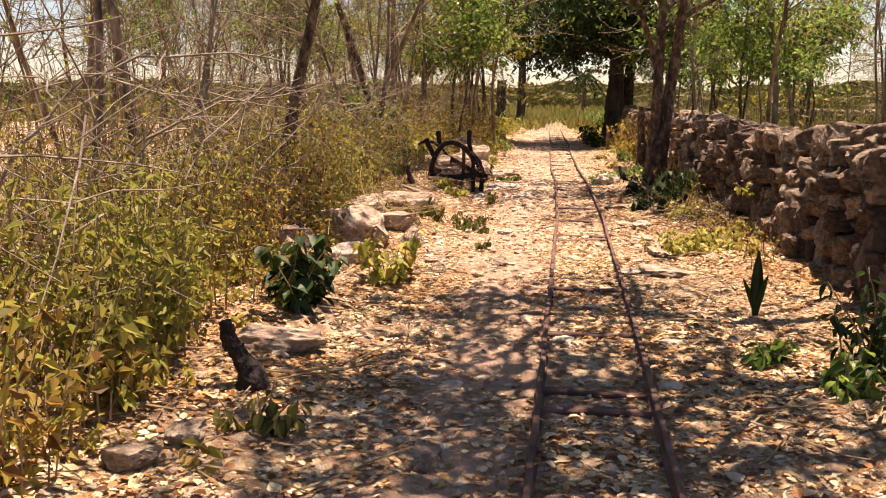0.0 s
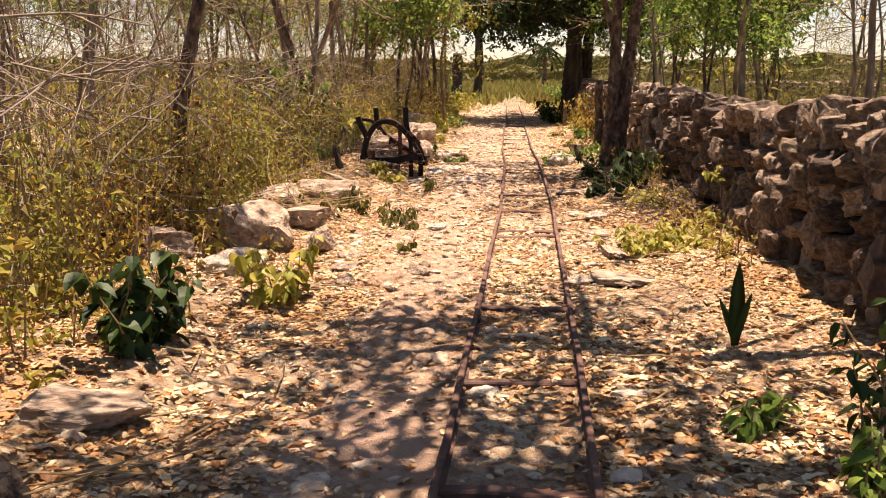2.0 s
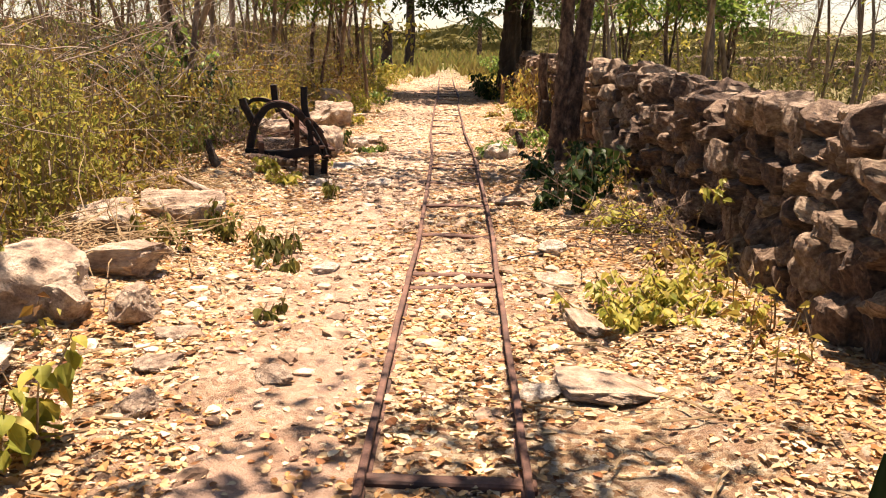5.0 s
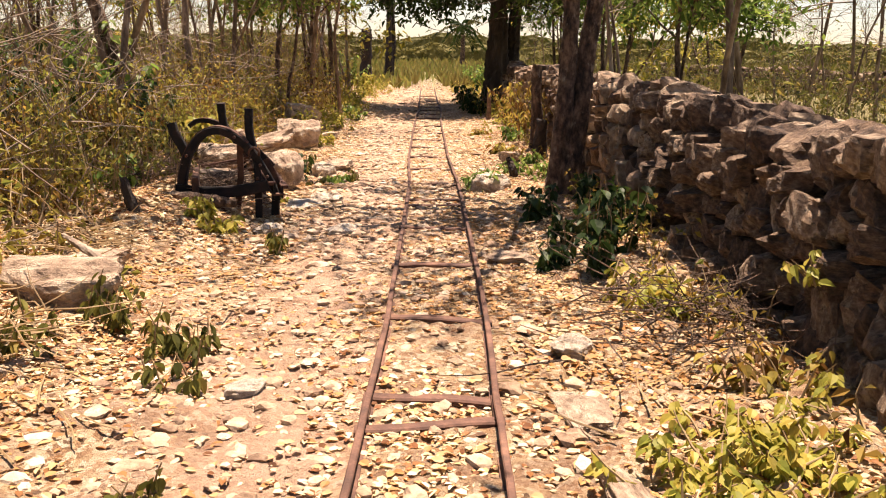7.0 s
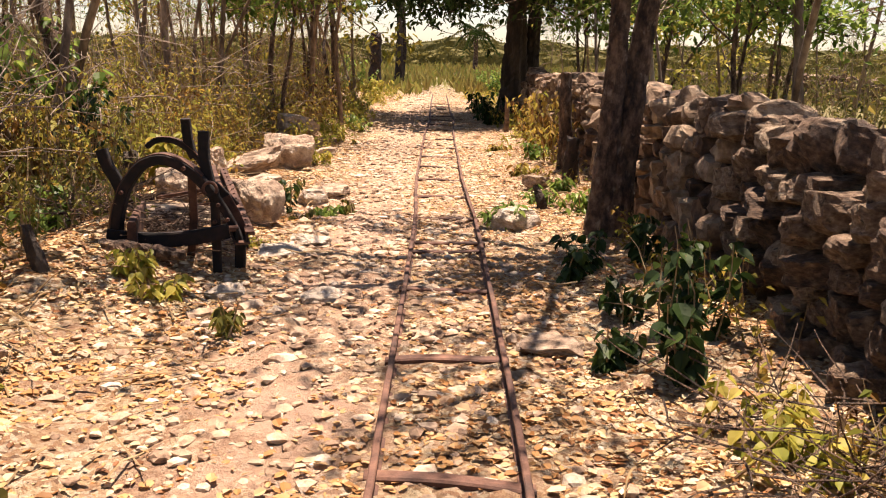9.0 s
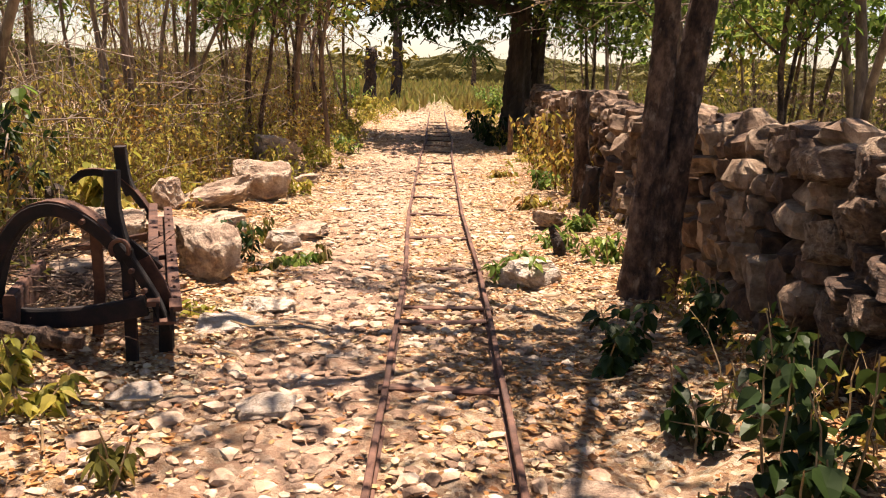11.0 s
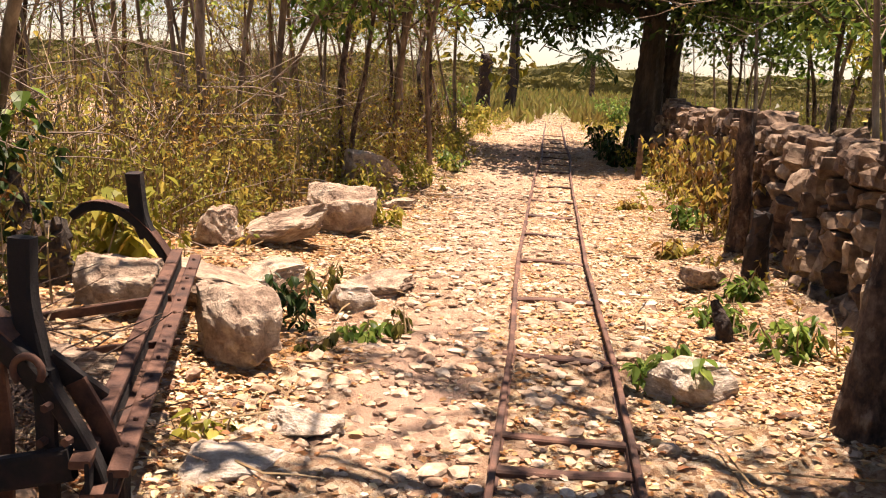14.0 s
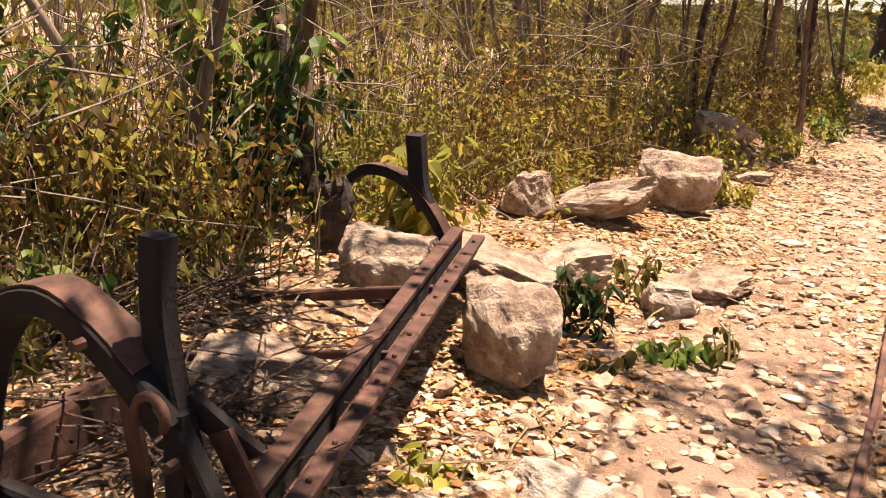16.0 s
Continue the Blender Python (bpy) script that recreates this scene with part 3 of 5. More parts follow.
def build_twigs():
    rng = np.random.default_rng(14)
    s = Soup()
    for k in range(420):
        left = rng.random() < 0.6
        x = rng.uniform(-2.2, -0.8) if left else rng.uniform(0.9, 2.2)
        y = rng.uniform(3, 26)
        a, L = rng.uniform(0, 6.283), rng.uniform(0.12, 0.6)
        z = float(ground_z(x, y)) + 0.02
        bend = rng.normal(0, 0.12)
        pts = [(x + math.cos(a + bend * u) * L * u, y + math.sin(a + bend * u) * L * u, z + rng.uniform(0, 0.04)) for u in (0, 0.35, 0.7, 1.0)]
        s.tube(pts, [0.006, 0.005, 0.004, 0.002], 4, False)
    tagged(new("fallen_twigs", s.mesh("fallen_twigs", M_STALK)), "thin dry fallen twigs on the verges", "twigs", kind="stuff")


build_twigs()

# ---- trees ----


def limb(rng, start, way, length, bend, steps, droop=0.0):
    pts, d, p = [np.array(start, dtype=float)], np.array(way, dtype=float), np.array(start, dtype=float)
    d /= np.linalg.norm(d)
    for _ in range(steps):
        d = d + rng.normal(0, bend, 3) + np.array([0, 0, -droop])
        d /= np.linalg.norm(d)
        p = p + d * length / steps
        pts.append(p.copy())
    return np.array(pts)


def twig_pile(seed, x, y, n, reach, label, mat=M_STALK):
    rng = np.random.default_rng(seed)
    s = Soup()
    for _ in range(n):
        px, py = x + rng.normal(0, reach * 0.45), y + rng.normal(0, reach * 0.6)
        a, L = rng.uniform(0, 6.283), rng.uniform(0.2, 0.75)
        z = float(ground_z(px, py)) + rng.uniform(0.01, 0.16)
        pts = limb(rng, (px, py, z), (math.cos(a), math.sin(a), rng.normal(0.05, 0.2)), L, 0.14, 4)
        pts[:, 2] = np.maximum(pts[:, 2], 0.03)
        pts[:, 0] = np.minimum(pts[:, 0], 2.2)
        s.tube(pts, np.linspace(0.006, 0.002, 5), 4, False)
    tagged(new("twig_pile", s.mesh("twig_pile", mat)), label, "twigs", kind="stuff")


twig_pile(301, 1.9, 11.3, 170, 0.75, "heap of thin dry twigs at the foot of the wall", M_BARK)
twig_pile(302, -1.95, 10.4, 130, 0.6, "heap of thin dry twigs among pale rocks")
twig_pile(305, -1.55, 14.9, 110, 0.3, "dry brown twigs and stalks under the hoop of the wrecked cart", M_BARK)
twig_pile(303, -2.0, 12.4, 90, 0.5, "heap of thin dry twigs on low rocks")
twig_pile(304, -2.35, 15.4, 230, 0.6, "dry dark brown twigs tangled inside the wrecked cart", M_BARK)


def branch_out(rng, wood, spots, pts, r, level, spread, n_sub, shrink):
    """Hangs thinner limbs on a limb and notes where leaves can sit."""
    length = np.linalg.norm(np.diff(pts, axis=0), axis=1).sum()
    for _ in range(n_sub):
        u = rng.uniform(0.3, 0.98) * (len(pts) - 1)
        i = min(int(u), len(pts) - 2)
        p = pts[i] + (pts[i + 1] - pts[i]) * (u - i)
        d = (pts[i + 1] - pts[i])
        d = d / np.linalg.norm(d) + rng.normal(0, spread, 3)
        d[2] = max(d[2], -0.1)
        sub = limb(rng, p, d, length * rng.uniform(0.25, 0.55), 0.16, 4)
        rr = r * shrink * rng.uniform(0.6, 1.0)
        if level:
            wood.tube(sub, np.linspace(rr, rr * 0.35, 5), 4, False)
        else:
            wood.tube(sub[::2], np.linspace(rr, rr * 0.35, 3), 3, False)
        if level > 0:
            branch_out(rng, wood, spots, sub, rr, level - 1, spread, max(2, n_sub // 2), shrink)
        else:
            spots.append(sub)


def put_leaves(rng, crown, spots, count, L, jitter, lowest=0.0, hang=0.3, flat=1.0):
    allp = np.concatenate([np.concatenate([s[1:], (s[1:] + s[:-1]) / 2]) for s in spots])
    allp = allp[allp[:, 2] > lowest + 0.1]
    pick = allp[rng.integers(0, len(allp), count)] + rng.normal(0, jitter, (count, 3))
    way = unit(rng, count)
    way[:, 2] -= hang
    size = rng.uniform(0.7, 1.3, count) * L
    crown.leaves(pick, way, unit(rng, count) * 0.7 + np.array([0, 0, 1.0]) * flat, size, size * rng.uniform(0.4, 0.6, count), 0.15)


def make_tree(name, seed, stems, height, r0, bark, leafmat, leaves=300, leaf=0.08, subs=9, level=1, spread=0.55, bend=0.07, jitter=0.06, label="", category="tree", group="", bare_to=0.3, flare=1.3, limbs=(), lowest=0.0):
    """A tree at the origin: stems are (dx, dy, lean_x, lean_y, share of the radius)."""
    rng = np.random.default_rng(seed)
    wood, crown, spots = Soup(), Soup(), []
    for dx, dy, lx, ly, share in stems:
        n = 9
        pts = limb(rng, (dx, dy, -0.06), (lx, ly, 1.0), height * rng.uniform(0.9, 1.05), bend, n)
        rad = np.linspace(1, 0.28, n + 1) * r0 * share
        rad[0] *= flare
        if r0 > 0.06:
            fine = np.linspace(0, n, 72)
            line = np.stack([np.interp(fine, np.arange(n + 1), pts[:, c]) for c in range(3)], -1)
            line[1:-1] = (line[:-2] + line[1:-1] + line[2:]) / 3
            fr = np.interp(fine, np.arange(n + 1), rad)
            first = len(wood.v)
            wood.tube(line, fr, 18)
            v = wood.v[first]
            ridge = rng.normal(0, 0.08, 18)
            for a in range(72):
                grain = ridge + rng.normal(0, 0.055, 18) + 0.10 * np.sin(np.arange(18) * 0.7 + a * 0.1)
                rows = slice(a * 18, a * 18 + 18)
                v[rows] += ((v[rows] - line[a]) * grain[:, None]).astype(np.float32)
        else:
            wood.tube(pts, rad, 7)
        i0 = int(bare_to * n)
        branch_out(rng, wood, spots, pts[i0:], r0 * share * 0.75, level, spread, subs, 0.55)
    for z, wx, wy, wz, length, r in limbs:
        pts = limb(rng, (0, 0, z), (wx, wy, wz), length, 0.12, 7, 0.02)
        wood.tube(pts, np.linspace(r, r * 0.3, 8), 7)
        branch_out(rng, wood, spots, pts, r * 0.8, level, spread, subs, 0.55)
    put_leaves(rng, crown, spots, leaves, leaf, jitter, lowest)
    tree = tagged(new(name), label, category, group)
    child("trunk", wood.mesh("trunk", bark, r0 <= 0.06), tree)
    child("crown", crown.mesh("crown", leafmat), tree)
    return tree


def set_at(ob, x, y, turn=0.0, size=1.0):
    ob.matrix_basis = pose(x, y, float(ground_z(x, y)), 0, 0, turn)
    ob.scale = (size, size, size)
    return ob


# the two-stemmed tree beside the wall
big = make_tree("tree", 21, [(-0.065, 0.0, 0.0, 0.04, 0.8), (0.05, 0.0, 0.085, 0.03, 1.0)], 6.4, 0.12, M_BARK, M_GREEN, 3300, 0.12, 14, 1, 0.6, 0.03, 0.22,
                "grey-brown two-stemmed tree growing beside the stone wall", bare_to=0.45, flare=1.35, limbs=((1.9, -0.42, 0.0, 1.0, 2.6, 0.06), (3.1, -1.0, 0.3, 0.55, 4.4, 0.06), (3.4, -0.9, -0.5, 0.6, 4.2, 0.055), (3.2, -0.5, 1.0, 0.6, 4.4, 0.055), (3.6, -0.6, -1.0, 0.7, 3.6, 0.05), (2.6, 0.9, -0.4, 0.6, 2.6, 0.05), (2.9, 0.7, 0.8, 0.6, 2.4, 0.05)), lowest=2.9)
set_at(big, 1.82, 16.05)
# dark spreading tree where the wall ends
dark = make_tree("tree", 23, [(0, 0, -0.03, 0.0, 1.0), (0.32, 0.1, 0.02, 0.05, 0.75)], 6.0, 0.31, M_BARK_DARK, M_DARK, 20000, 0.2, 17, 1, 0.95, 0.03, 0.4,
                 "dark broad-crowned tree shading the track", bare_to=0.36, limbs=((2.7, -1.0, -0.2, 0.6, 2.9, 0.12), (2.8, -0.7, -0.9, 0.6, 3.2, 0.1), (2.6, 0.9, -0.5, 0.4, 3.0, 0.1), (3.2, -0.8, 0.7, 0.4, 3.0, 0.1), (2.8, -0.9, 1.0, 0.5, 4.6, 0.1), (3.0, -0.35, 1.0, 0.5, 5.0, 0.1), (2.9, 0.2, -1.0, 0.5, 3.0, 0.1)), lowest=2.8)
set_at(dark, 2.25, 31.6)
# slim forked tree beyond the pillar
fork = make_tree("tree", 25, [(0, 0, 0.02, 0, 1.0), (0.02, 0, 0.28, 0.1, 0.7)], 6.0, 0.2, M_BARK_DARK, M_GREEN, 1500, 0.16, 9, 1, 0.6, 0.05, 0.2,
                 "slim forked tree with an open crown", bare_to=0.4)
set_at(fork, -1.55, 50.8)
# the leaning trunk in the thicket with its crown over the way
lean = make_tree("tree", 27, [(0, 0, 0.10, 0.02, 1.0)], 6.4, 0.075, M_BARK, M_SPARSE, 500, 0.12, 12, 1, 0.8, 0.04, 0.3,
                 "slender brown trunk leaning out of dry brush", bare_to=0.5, group="trees of the thicket")
set_at(lean, -3.05, 10.1)

# unseen broad tree, added out of view behind the wall so its crown shades the start of the way
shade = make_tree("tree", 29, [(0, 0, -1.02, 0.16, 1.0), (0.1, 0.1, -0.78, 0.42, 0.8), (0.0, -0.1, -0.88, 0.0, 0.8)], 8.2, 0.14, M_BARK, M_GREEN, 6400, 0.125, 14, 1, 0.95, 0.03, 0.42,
                  "unseen broad-crowned tree added behind the wall to shade the track", bare_to=0.52, lowest=3.5)
set_at(shade, 5.2, 5.2)

SLIM = []
for k in range(9):
    SLIM.append(make_tree("sapling", 60 + k, [(0, 0, 0.05 * math.sin(k * 2.1), 0.05 * math.cos(k * 1.7), 1.0)] + ([(0.05, 0.03, -0.22, 0.12, 0.7)] if k % 3 == 0 else []),
                          4.6 + 0.25 * (k % 4), 0.028 + 0.006 * (k % 4), M_SAPLING if k != 6 else M_BARK_PALE, M_SPARSE if k % 3 else M_GREEN, 400 + 60 * (k % 3), 0.07, 15, 1, 0.75, 0.07, 0.1,
                          "slim grey sapling with bare twigs and sparse small leaves", "sapling", "saplings of the thicket", 0.12))
NAMED = [(-1.45, 25.4, 1, 1.25), (-2.1, 26.4, 3, 1.25), (-3.3, 23.6, 5, 1.5), (-3.6, 22.1, 7, 1.5), (-3.5, 27.5, 0, 1.3), (-4.87, 10.6, 7, 1.7), (-3.6, 18.0, 3, 1.6), (-4.4, 27.4, 5, 1.4), (-1.9, 33.0, 6, 1.2), (-2.6, 36.0, 2, 1.3),
         (4.2, 12.4, 5, 1.5), (4.3, 18.6, 3, 1.5), (5.4, 21.0, 7, 1.3), (3.6, 24.0, 4, 1.2), (6.6, 16.0, 1, 1.4), (3.4, 20.8, 6, 1.0), (7.5, 22.0, 0, 1.3), (6.0, 27.0, 8, 1.2), (3.7, 28.0, 2, 1.1), (9.5, 25.0, 5, 1.4), (8.2, 19.0, 3, 1.2), (4.6, 33.0, 6, 1.2), (10.5, 31.0, 7, 1.3), (5.2, 38.0, 0, 1.2), (5.0, 15.2, 8, 1.0), (12.0, 26.0, 1, 1.2), (7.0, 34.0, 4, 1.1), (3.2, 35.5, 6, 1.0)]
rng_s = np.random.default_rng(5)
used = set()


def plant_sapling(x, y, k, size, turn):
    if k not in used:
        used.add(k)
        return set_at(SLIM[k], x, y, turn, size)
    c = copy_thing(SLIM[k], pose(x, y, float(ground_z(x, y)), 0, 0, turn))
    c.scale = (size, size, size)
    return c


for x, y, k, size in NAMED:
    plant_sapling(x, y, k, size, rng_s.uniform(0, 360))
count = 0
while count < 92:
    y = rng_s.uniform(3.0, 48.0)
    x = -rng_s.uniform(2.7, 16.0) - 0.02 * y
    if y < 6 and x > -4:
        continue
    plant_sapling(x, y, int(rng_s.integers(0, 9)), rng_s.uniform(0.75, 1.35), rng_s.uniform(0, 360))
    count += 1

count = 0
while count < 28:
    y = rng_s.uniform(16.0, 58.0)
    x = 5.0 + 20.0 * rng_s.random() ** 1.2
    if x > 0.62 * y + 2:
        continue
    plant_sapling(x, y, int(rng_s.integers(0, 9)), rng_s.uniform(0.55, 1.05), rng_s.uniform(0, 360))
    count += 1

# ---- brush and grass ----


def build_brush(name, label, seed, n, place, hrange, mat_leaf, leaf, per, droop=0.4):
    """Upright dry weeds: thin stalks set with small leaves; stalks and leaves are the two parts."""
    rng = np.random.default_rng(seed)
    x, y = place(rng, n)
    clump = np.sin(1.9 * x + 0.7 * y + seed) + np.sin(2.6 * y - 1.3 * x) + np.sin(4.3 * x + 3.1 * y + 2.0)
    keep = rng.random(len(x)) < np.clip(0.72 + 0.3 * clump, 0.12, 1)
    x, y, clump = x[keep], y[keep], clump[keep]
    n = len(x)
    h = rng.uniform(*hrange, n) * rng.uniform(0.65, 1.15, n) * (1 + 0.14 * clump)
    base = np.stack([x, y, ground_z(x, y)], -1)
    lean = rng.normal(0, 0.2, (n, 2))
    us = np.array([0, 0.4, 0.75, 1.0])
    P = np.zeros((n, 4, 3))
    for k, u in enumerate(us):
        P[:, k, :2] = base[:, :2] + lean * (h * u ** 1.6)[:, None] + rng.normal(0, 0.02, (n, 2)) * u
        P[:, k, 2] = base[:, 2] + h * u
    r = (0.0035 + 0.0035 * rng.random(n))[:, None] * np.array([1.0, 0.8, 0.6, 0.3])
    a = np.array([0, 2.094, 4.189])
    ring = P[:, :, None, :] + r[:, :, None, None] * np.stack([np.cos(a), np.sin(a), 0 * a], -1)[None, None]
    o = (np.arange(n) * 12)[:, None]
    q = np.concatenate([o + np.array([k * 3 + j, k * 3 + (j + 1) % 3, (k + 1) * 3 + (j + 1) % 3, (k + 1) * 3 + j]) for k in range(3) for j in range(3)])
    root = tagged(new(name), label, "undergrowth", kind="stuff")
    st = Soup()
    st.add(ring.reshape(-1, 3), None, q)
    child("stalks", st.mesh("stalks", M_STALK), root)
    m = n * per
    who = np.repeat(np.arange(n), per)
    u = rng.uniform(0.15, 1.0, m)
    pos = base[who].copy()
    pos[:, :2] += lean[who] * (h[who] * u ** 1.6)[:, None] + rng.normal(0, 0.04, (m, 2))
    pos[:, 2] += h[who] * u
    way = unit(rng, m)
    way[:, 2] = way[:, 2] * 0.6 - droop
    L = rng.uniform(0.6, 1.4, m) * leaf
    lf = Soup()
    lf.leaves(pos, way, unit(rng, m) + np.array([0, 0, 0.8]), L, L * rng.uniform(0.35, 0.6, m), 0.2)
    child("leaves", lf.mesh("leaves", mat_leaf), root)


def edge_x(y):
    return np.interp(y, [0, 4, 6, 9, 12, 15, 17.5, 20, 24, 27, 35, 50], [-2.1, -2.15, -2.25, -2.35, -2.35, -2.6, -2.7, -2.35, -2.2, -1.75, -1.6, -2.2])


def thicket_front(rng, n):
    y = 1.0 + 33 * rng.beta(1.1, 1.5, n)
    x = edge_x(y) - rng.gamma(1.5, 0.75, n) + rng.normal(0, 0.12, n)
    keep = x > -7
    return x[keep], y[keep]


def thicket_back(rng, n):
    y = rng.uniform(1, 50, n)
    x = -rng.uniform(3.5, 22, n)
    return x, y


def thicket_tall(rng, n):
    y = rng.uniform(2, 46, n)
    x = edge_x(y) - 0.5 - rng.gamma(1.6, 2.0, n)
    return x, y


def field_right(rng, n):
    y = rng.uniform(4, 60, n)
    x = 3.3 + 26 * rng.beta(1.0, 1.8, n)
    return x, y


def field_scrub(rng, n):
    y = rng.uniform(14, 62, n)
    return 4.6 + 26 * rng.random(n) ** 1.2, y


def shoulder(rng, n):
    y = rng.uniform(22, 44, n)
    x = np.where(rng.random(n) < 0.6, rng.normal(-1.75, 0.28, n), rng.normal(1.95, 0.3, n))
    return x, y


def verge_left(rng, n):
    y = rng.uniform(2.5, 24, n)
    x = edge_x(y) + 0.22 + rng.normal(0, 0.2, n)
    keep = (np.abs(y - 15.6) > 1.7) & (np.sin(y * 2.3) + rng.normal(0, 0.5, n) > -0.2)
    return x[keep], y[keep]


def wall_foot(rng, n):
    y = rng.uniform(8, 30, n)
    return rng.normal(2.0, 0.14, n), y


build_brush("undergrowth", "waist-high thicket of golden dry weeds with small leaves", 31, 8200, thicket_front, (0.3, 1.2), M_BRUSH, 0.062, 13)
build_brush("undergrowth", "taller dry scrub deep in the thicket", 32, 3000, thicket_back, (0.6, 1.5), M_BRUSH, 0.10, 7)
build_brush("undergrowth", "tall thin bare stems standing in the thicket", 35, 1900, thicket_tall, (1.2, 2.8), M_SPARSE, 0.06, 6)
build_brush("undergrowth", "dry grass and low scrub behind the stone wall", 33, 4600, field_right, (0.45, 1.35), M_WILT, 0.11, 7)
build_brush("undergrowth", "tall brown-green scrub standing in the field behind the wall", 42, 1500, field_scrub, (1.0, 2.3), M_WILT, 0.085, 14)
build_brush("undergrowth", "yellow-green weeds on the verges of the track", 34, 420, shoulder, (0.15, 0.5), M_YELLOW, 0.08, 16)
build_brush("undergrowth", "low dry weeds at the edge of the thicket", 37, 520, verge_left, (0.12, 0.4), M_BRUSH, 0.07, 14)
build_brush("undergrowth", "thin dry stalks at the foot of the wall", 38, 260, wall_foot, (0.1, 0.35), M_BRUSH, 0.06, 6)


def green_patch(rng, n):
    y = rng.uniform(50, 80, n)
    return 2.2 + 9 * rng.random(n) ** 1.3 + (y - 50) * 0.02, y


build_brush("undergrowth", "low fresh green weeds in the open field", 40, 900, green_patch, (0.25, 0.6), M_GREEN, 0.22, 12)


def near_verge(rng, n):
    y = rng.uniform(2.3, 5.6, n)
    return -1.72 - 0.08 * (y - 2.3) - rng.gamma(1.4, 0.28, n), y


build_brush("undergrowth", "knee-high golden dry weeds at the edge of the thicket", 41, 330, near_verge, (0.3, 0.85), M_BRUSH, 0.075, 14)


def cart_weeds(rng, n):
    return rng.normal(-2.5, 0.25, n), rng.normal(14.9, 0.8, n)


build_brush("undergrowth", "dark brown withered weeds round the wrecked cart", 43, 240, cart_weeds, (0.25, 0.8), M_WILT, 0.06, 9)


def build_tangle():
    """Thin dry twigs crossing the thicket at all angles."""
    rng = np.random.default_rng(39)
    s = Soup()
    for k in range(1500):
        y = 2 + 32 * rng.beta(1.0, 1.6)
        x = float(edge_x(y)) - rng.gamma(1.5, 1.0) + 0.1
        z = float(ground_z(x, y)) + rng.uniform(0.05, 1.5) ** 1.1
        a, L = rng.uniform(0, 6.283), rng.uniform(0.3, 1.3)
        pts = limb(rng, (x, y, z), (math.cos(a), math.sin(a), rng.normal(0.3, 0.7)), L, 0.13, 4, 0.03)
        pts[:, 0] = np.minimum(pts[:, 0], -1.7)
        pts[:, 2] = np.maximum(pts[:, 2], 0.04)
        r = rng.uniform(0.003, 0.008)
        s.tube(pts, np.linspace(r, r * 0.4, 5), 4, False)
    tagged(new("twig_tangle", s.mesh("twig_tangle", M_BARK_PALE)), "tangle of thin pale dry twigs in the thicket", "twigs", kind="stuff")


build_tangle()


def build_fields():
    """Grass of the open field and scrub beyond, thinning with distance."""
    rng = np.random.default_rng(36)
    n = 26000
    y = 44 + 130 * rng.beta(0.9, 1.8, n)
    x = rng.uniform(-0.75, 0.75, n) * (y + 10)
    keep = ~(np.abs(x - 0.4) < np.interp(y, [44, 48, 54, 58], [0.9, 0.6, 0.25, 0.0]))
    x, y = x[keep], y[keep]
    m = len(x)
    L = rng.uniform(0.25, 0.6, m) * (1 + y / 150)
    s = Soup()
    s.leaves(np.stack([x, y, 0 * x], -1), np.stack([rng.normal(0, 0.35, m), rng.normal(0, 0.35, m), np.ones(m)], -1), unit(rng, m), L, L * 0.3, 0.2)
    tagged(new("field_grass", s.mesh("field_grass", M_GRASS)), "sunlit golden-green grass of the open field", "grass", kind="stuff")
    s = Soup()
    for d, tall, bumps in ((125.0, 3.0, 53), (210.0, 6.2, 27)):
        ang = np.linspace(-1.3, 1.3, 420)
        up = np.array([0.0, 0.35, 0.65, 0.85, 0.96, 1.0])
        top = 0.9 * tall * (0.80 + 0.10 * np.sin(ang * bumps) + 0.08 * np.sin(ang * bumps * 2.3 + 1) + 0.12 * rng.random(420))
        lean = d * (0.006 * up ** 3)[:, None] + rng.normal(0, 0.5, (6, 420))
        v = np.stack([(d + lean) * np.sin(ang)[None], (d + lean) * np.cos(ang)[None], up[:, None] * top[None]], -1).reshape(-1, 3)
        i, j = np.meshgrid(np.arange(5), np.arange(419), indexing="ij")
        s.add(v, None, np.stack([i * 420 + j, i * 420 + j + 1, (i + 1) * 420 + j + 1, (i + 1) * 420 + j], -1).reshape(-1, 4))
        n = 11000
        a = rng.integers(0, 419, n)
        z = top[a] * rng.random(n) ** 0.6 * 1.06
        L = rng.uniform(0.22, 0.45, n) * d / 130
        dd = d - 0.6 + 0.006 * d * (z / top[a]) ** 3
        th = ang[a] + rng.uniform(0, 0.006, n)
        s.leaves(np.stack([dd * np.sin(th), dd * np.cos(th), z], -1), unit(rng, n), unit(rng, n) + np.array([0, 0, 0.6]), L, L * 0.6, 0.2)
    tagged(new("far_woods", s.mesh("far_woods", M_OLIVE)), "low olive-green scrub woods along the horizon", "woods", kind="stuff")


build_fields()

# ---- plants ----


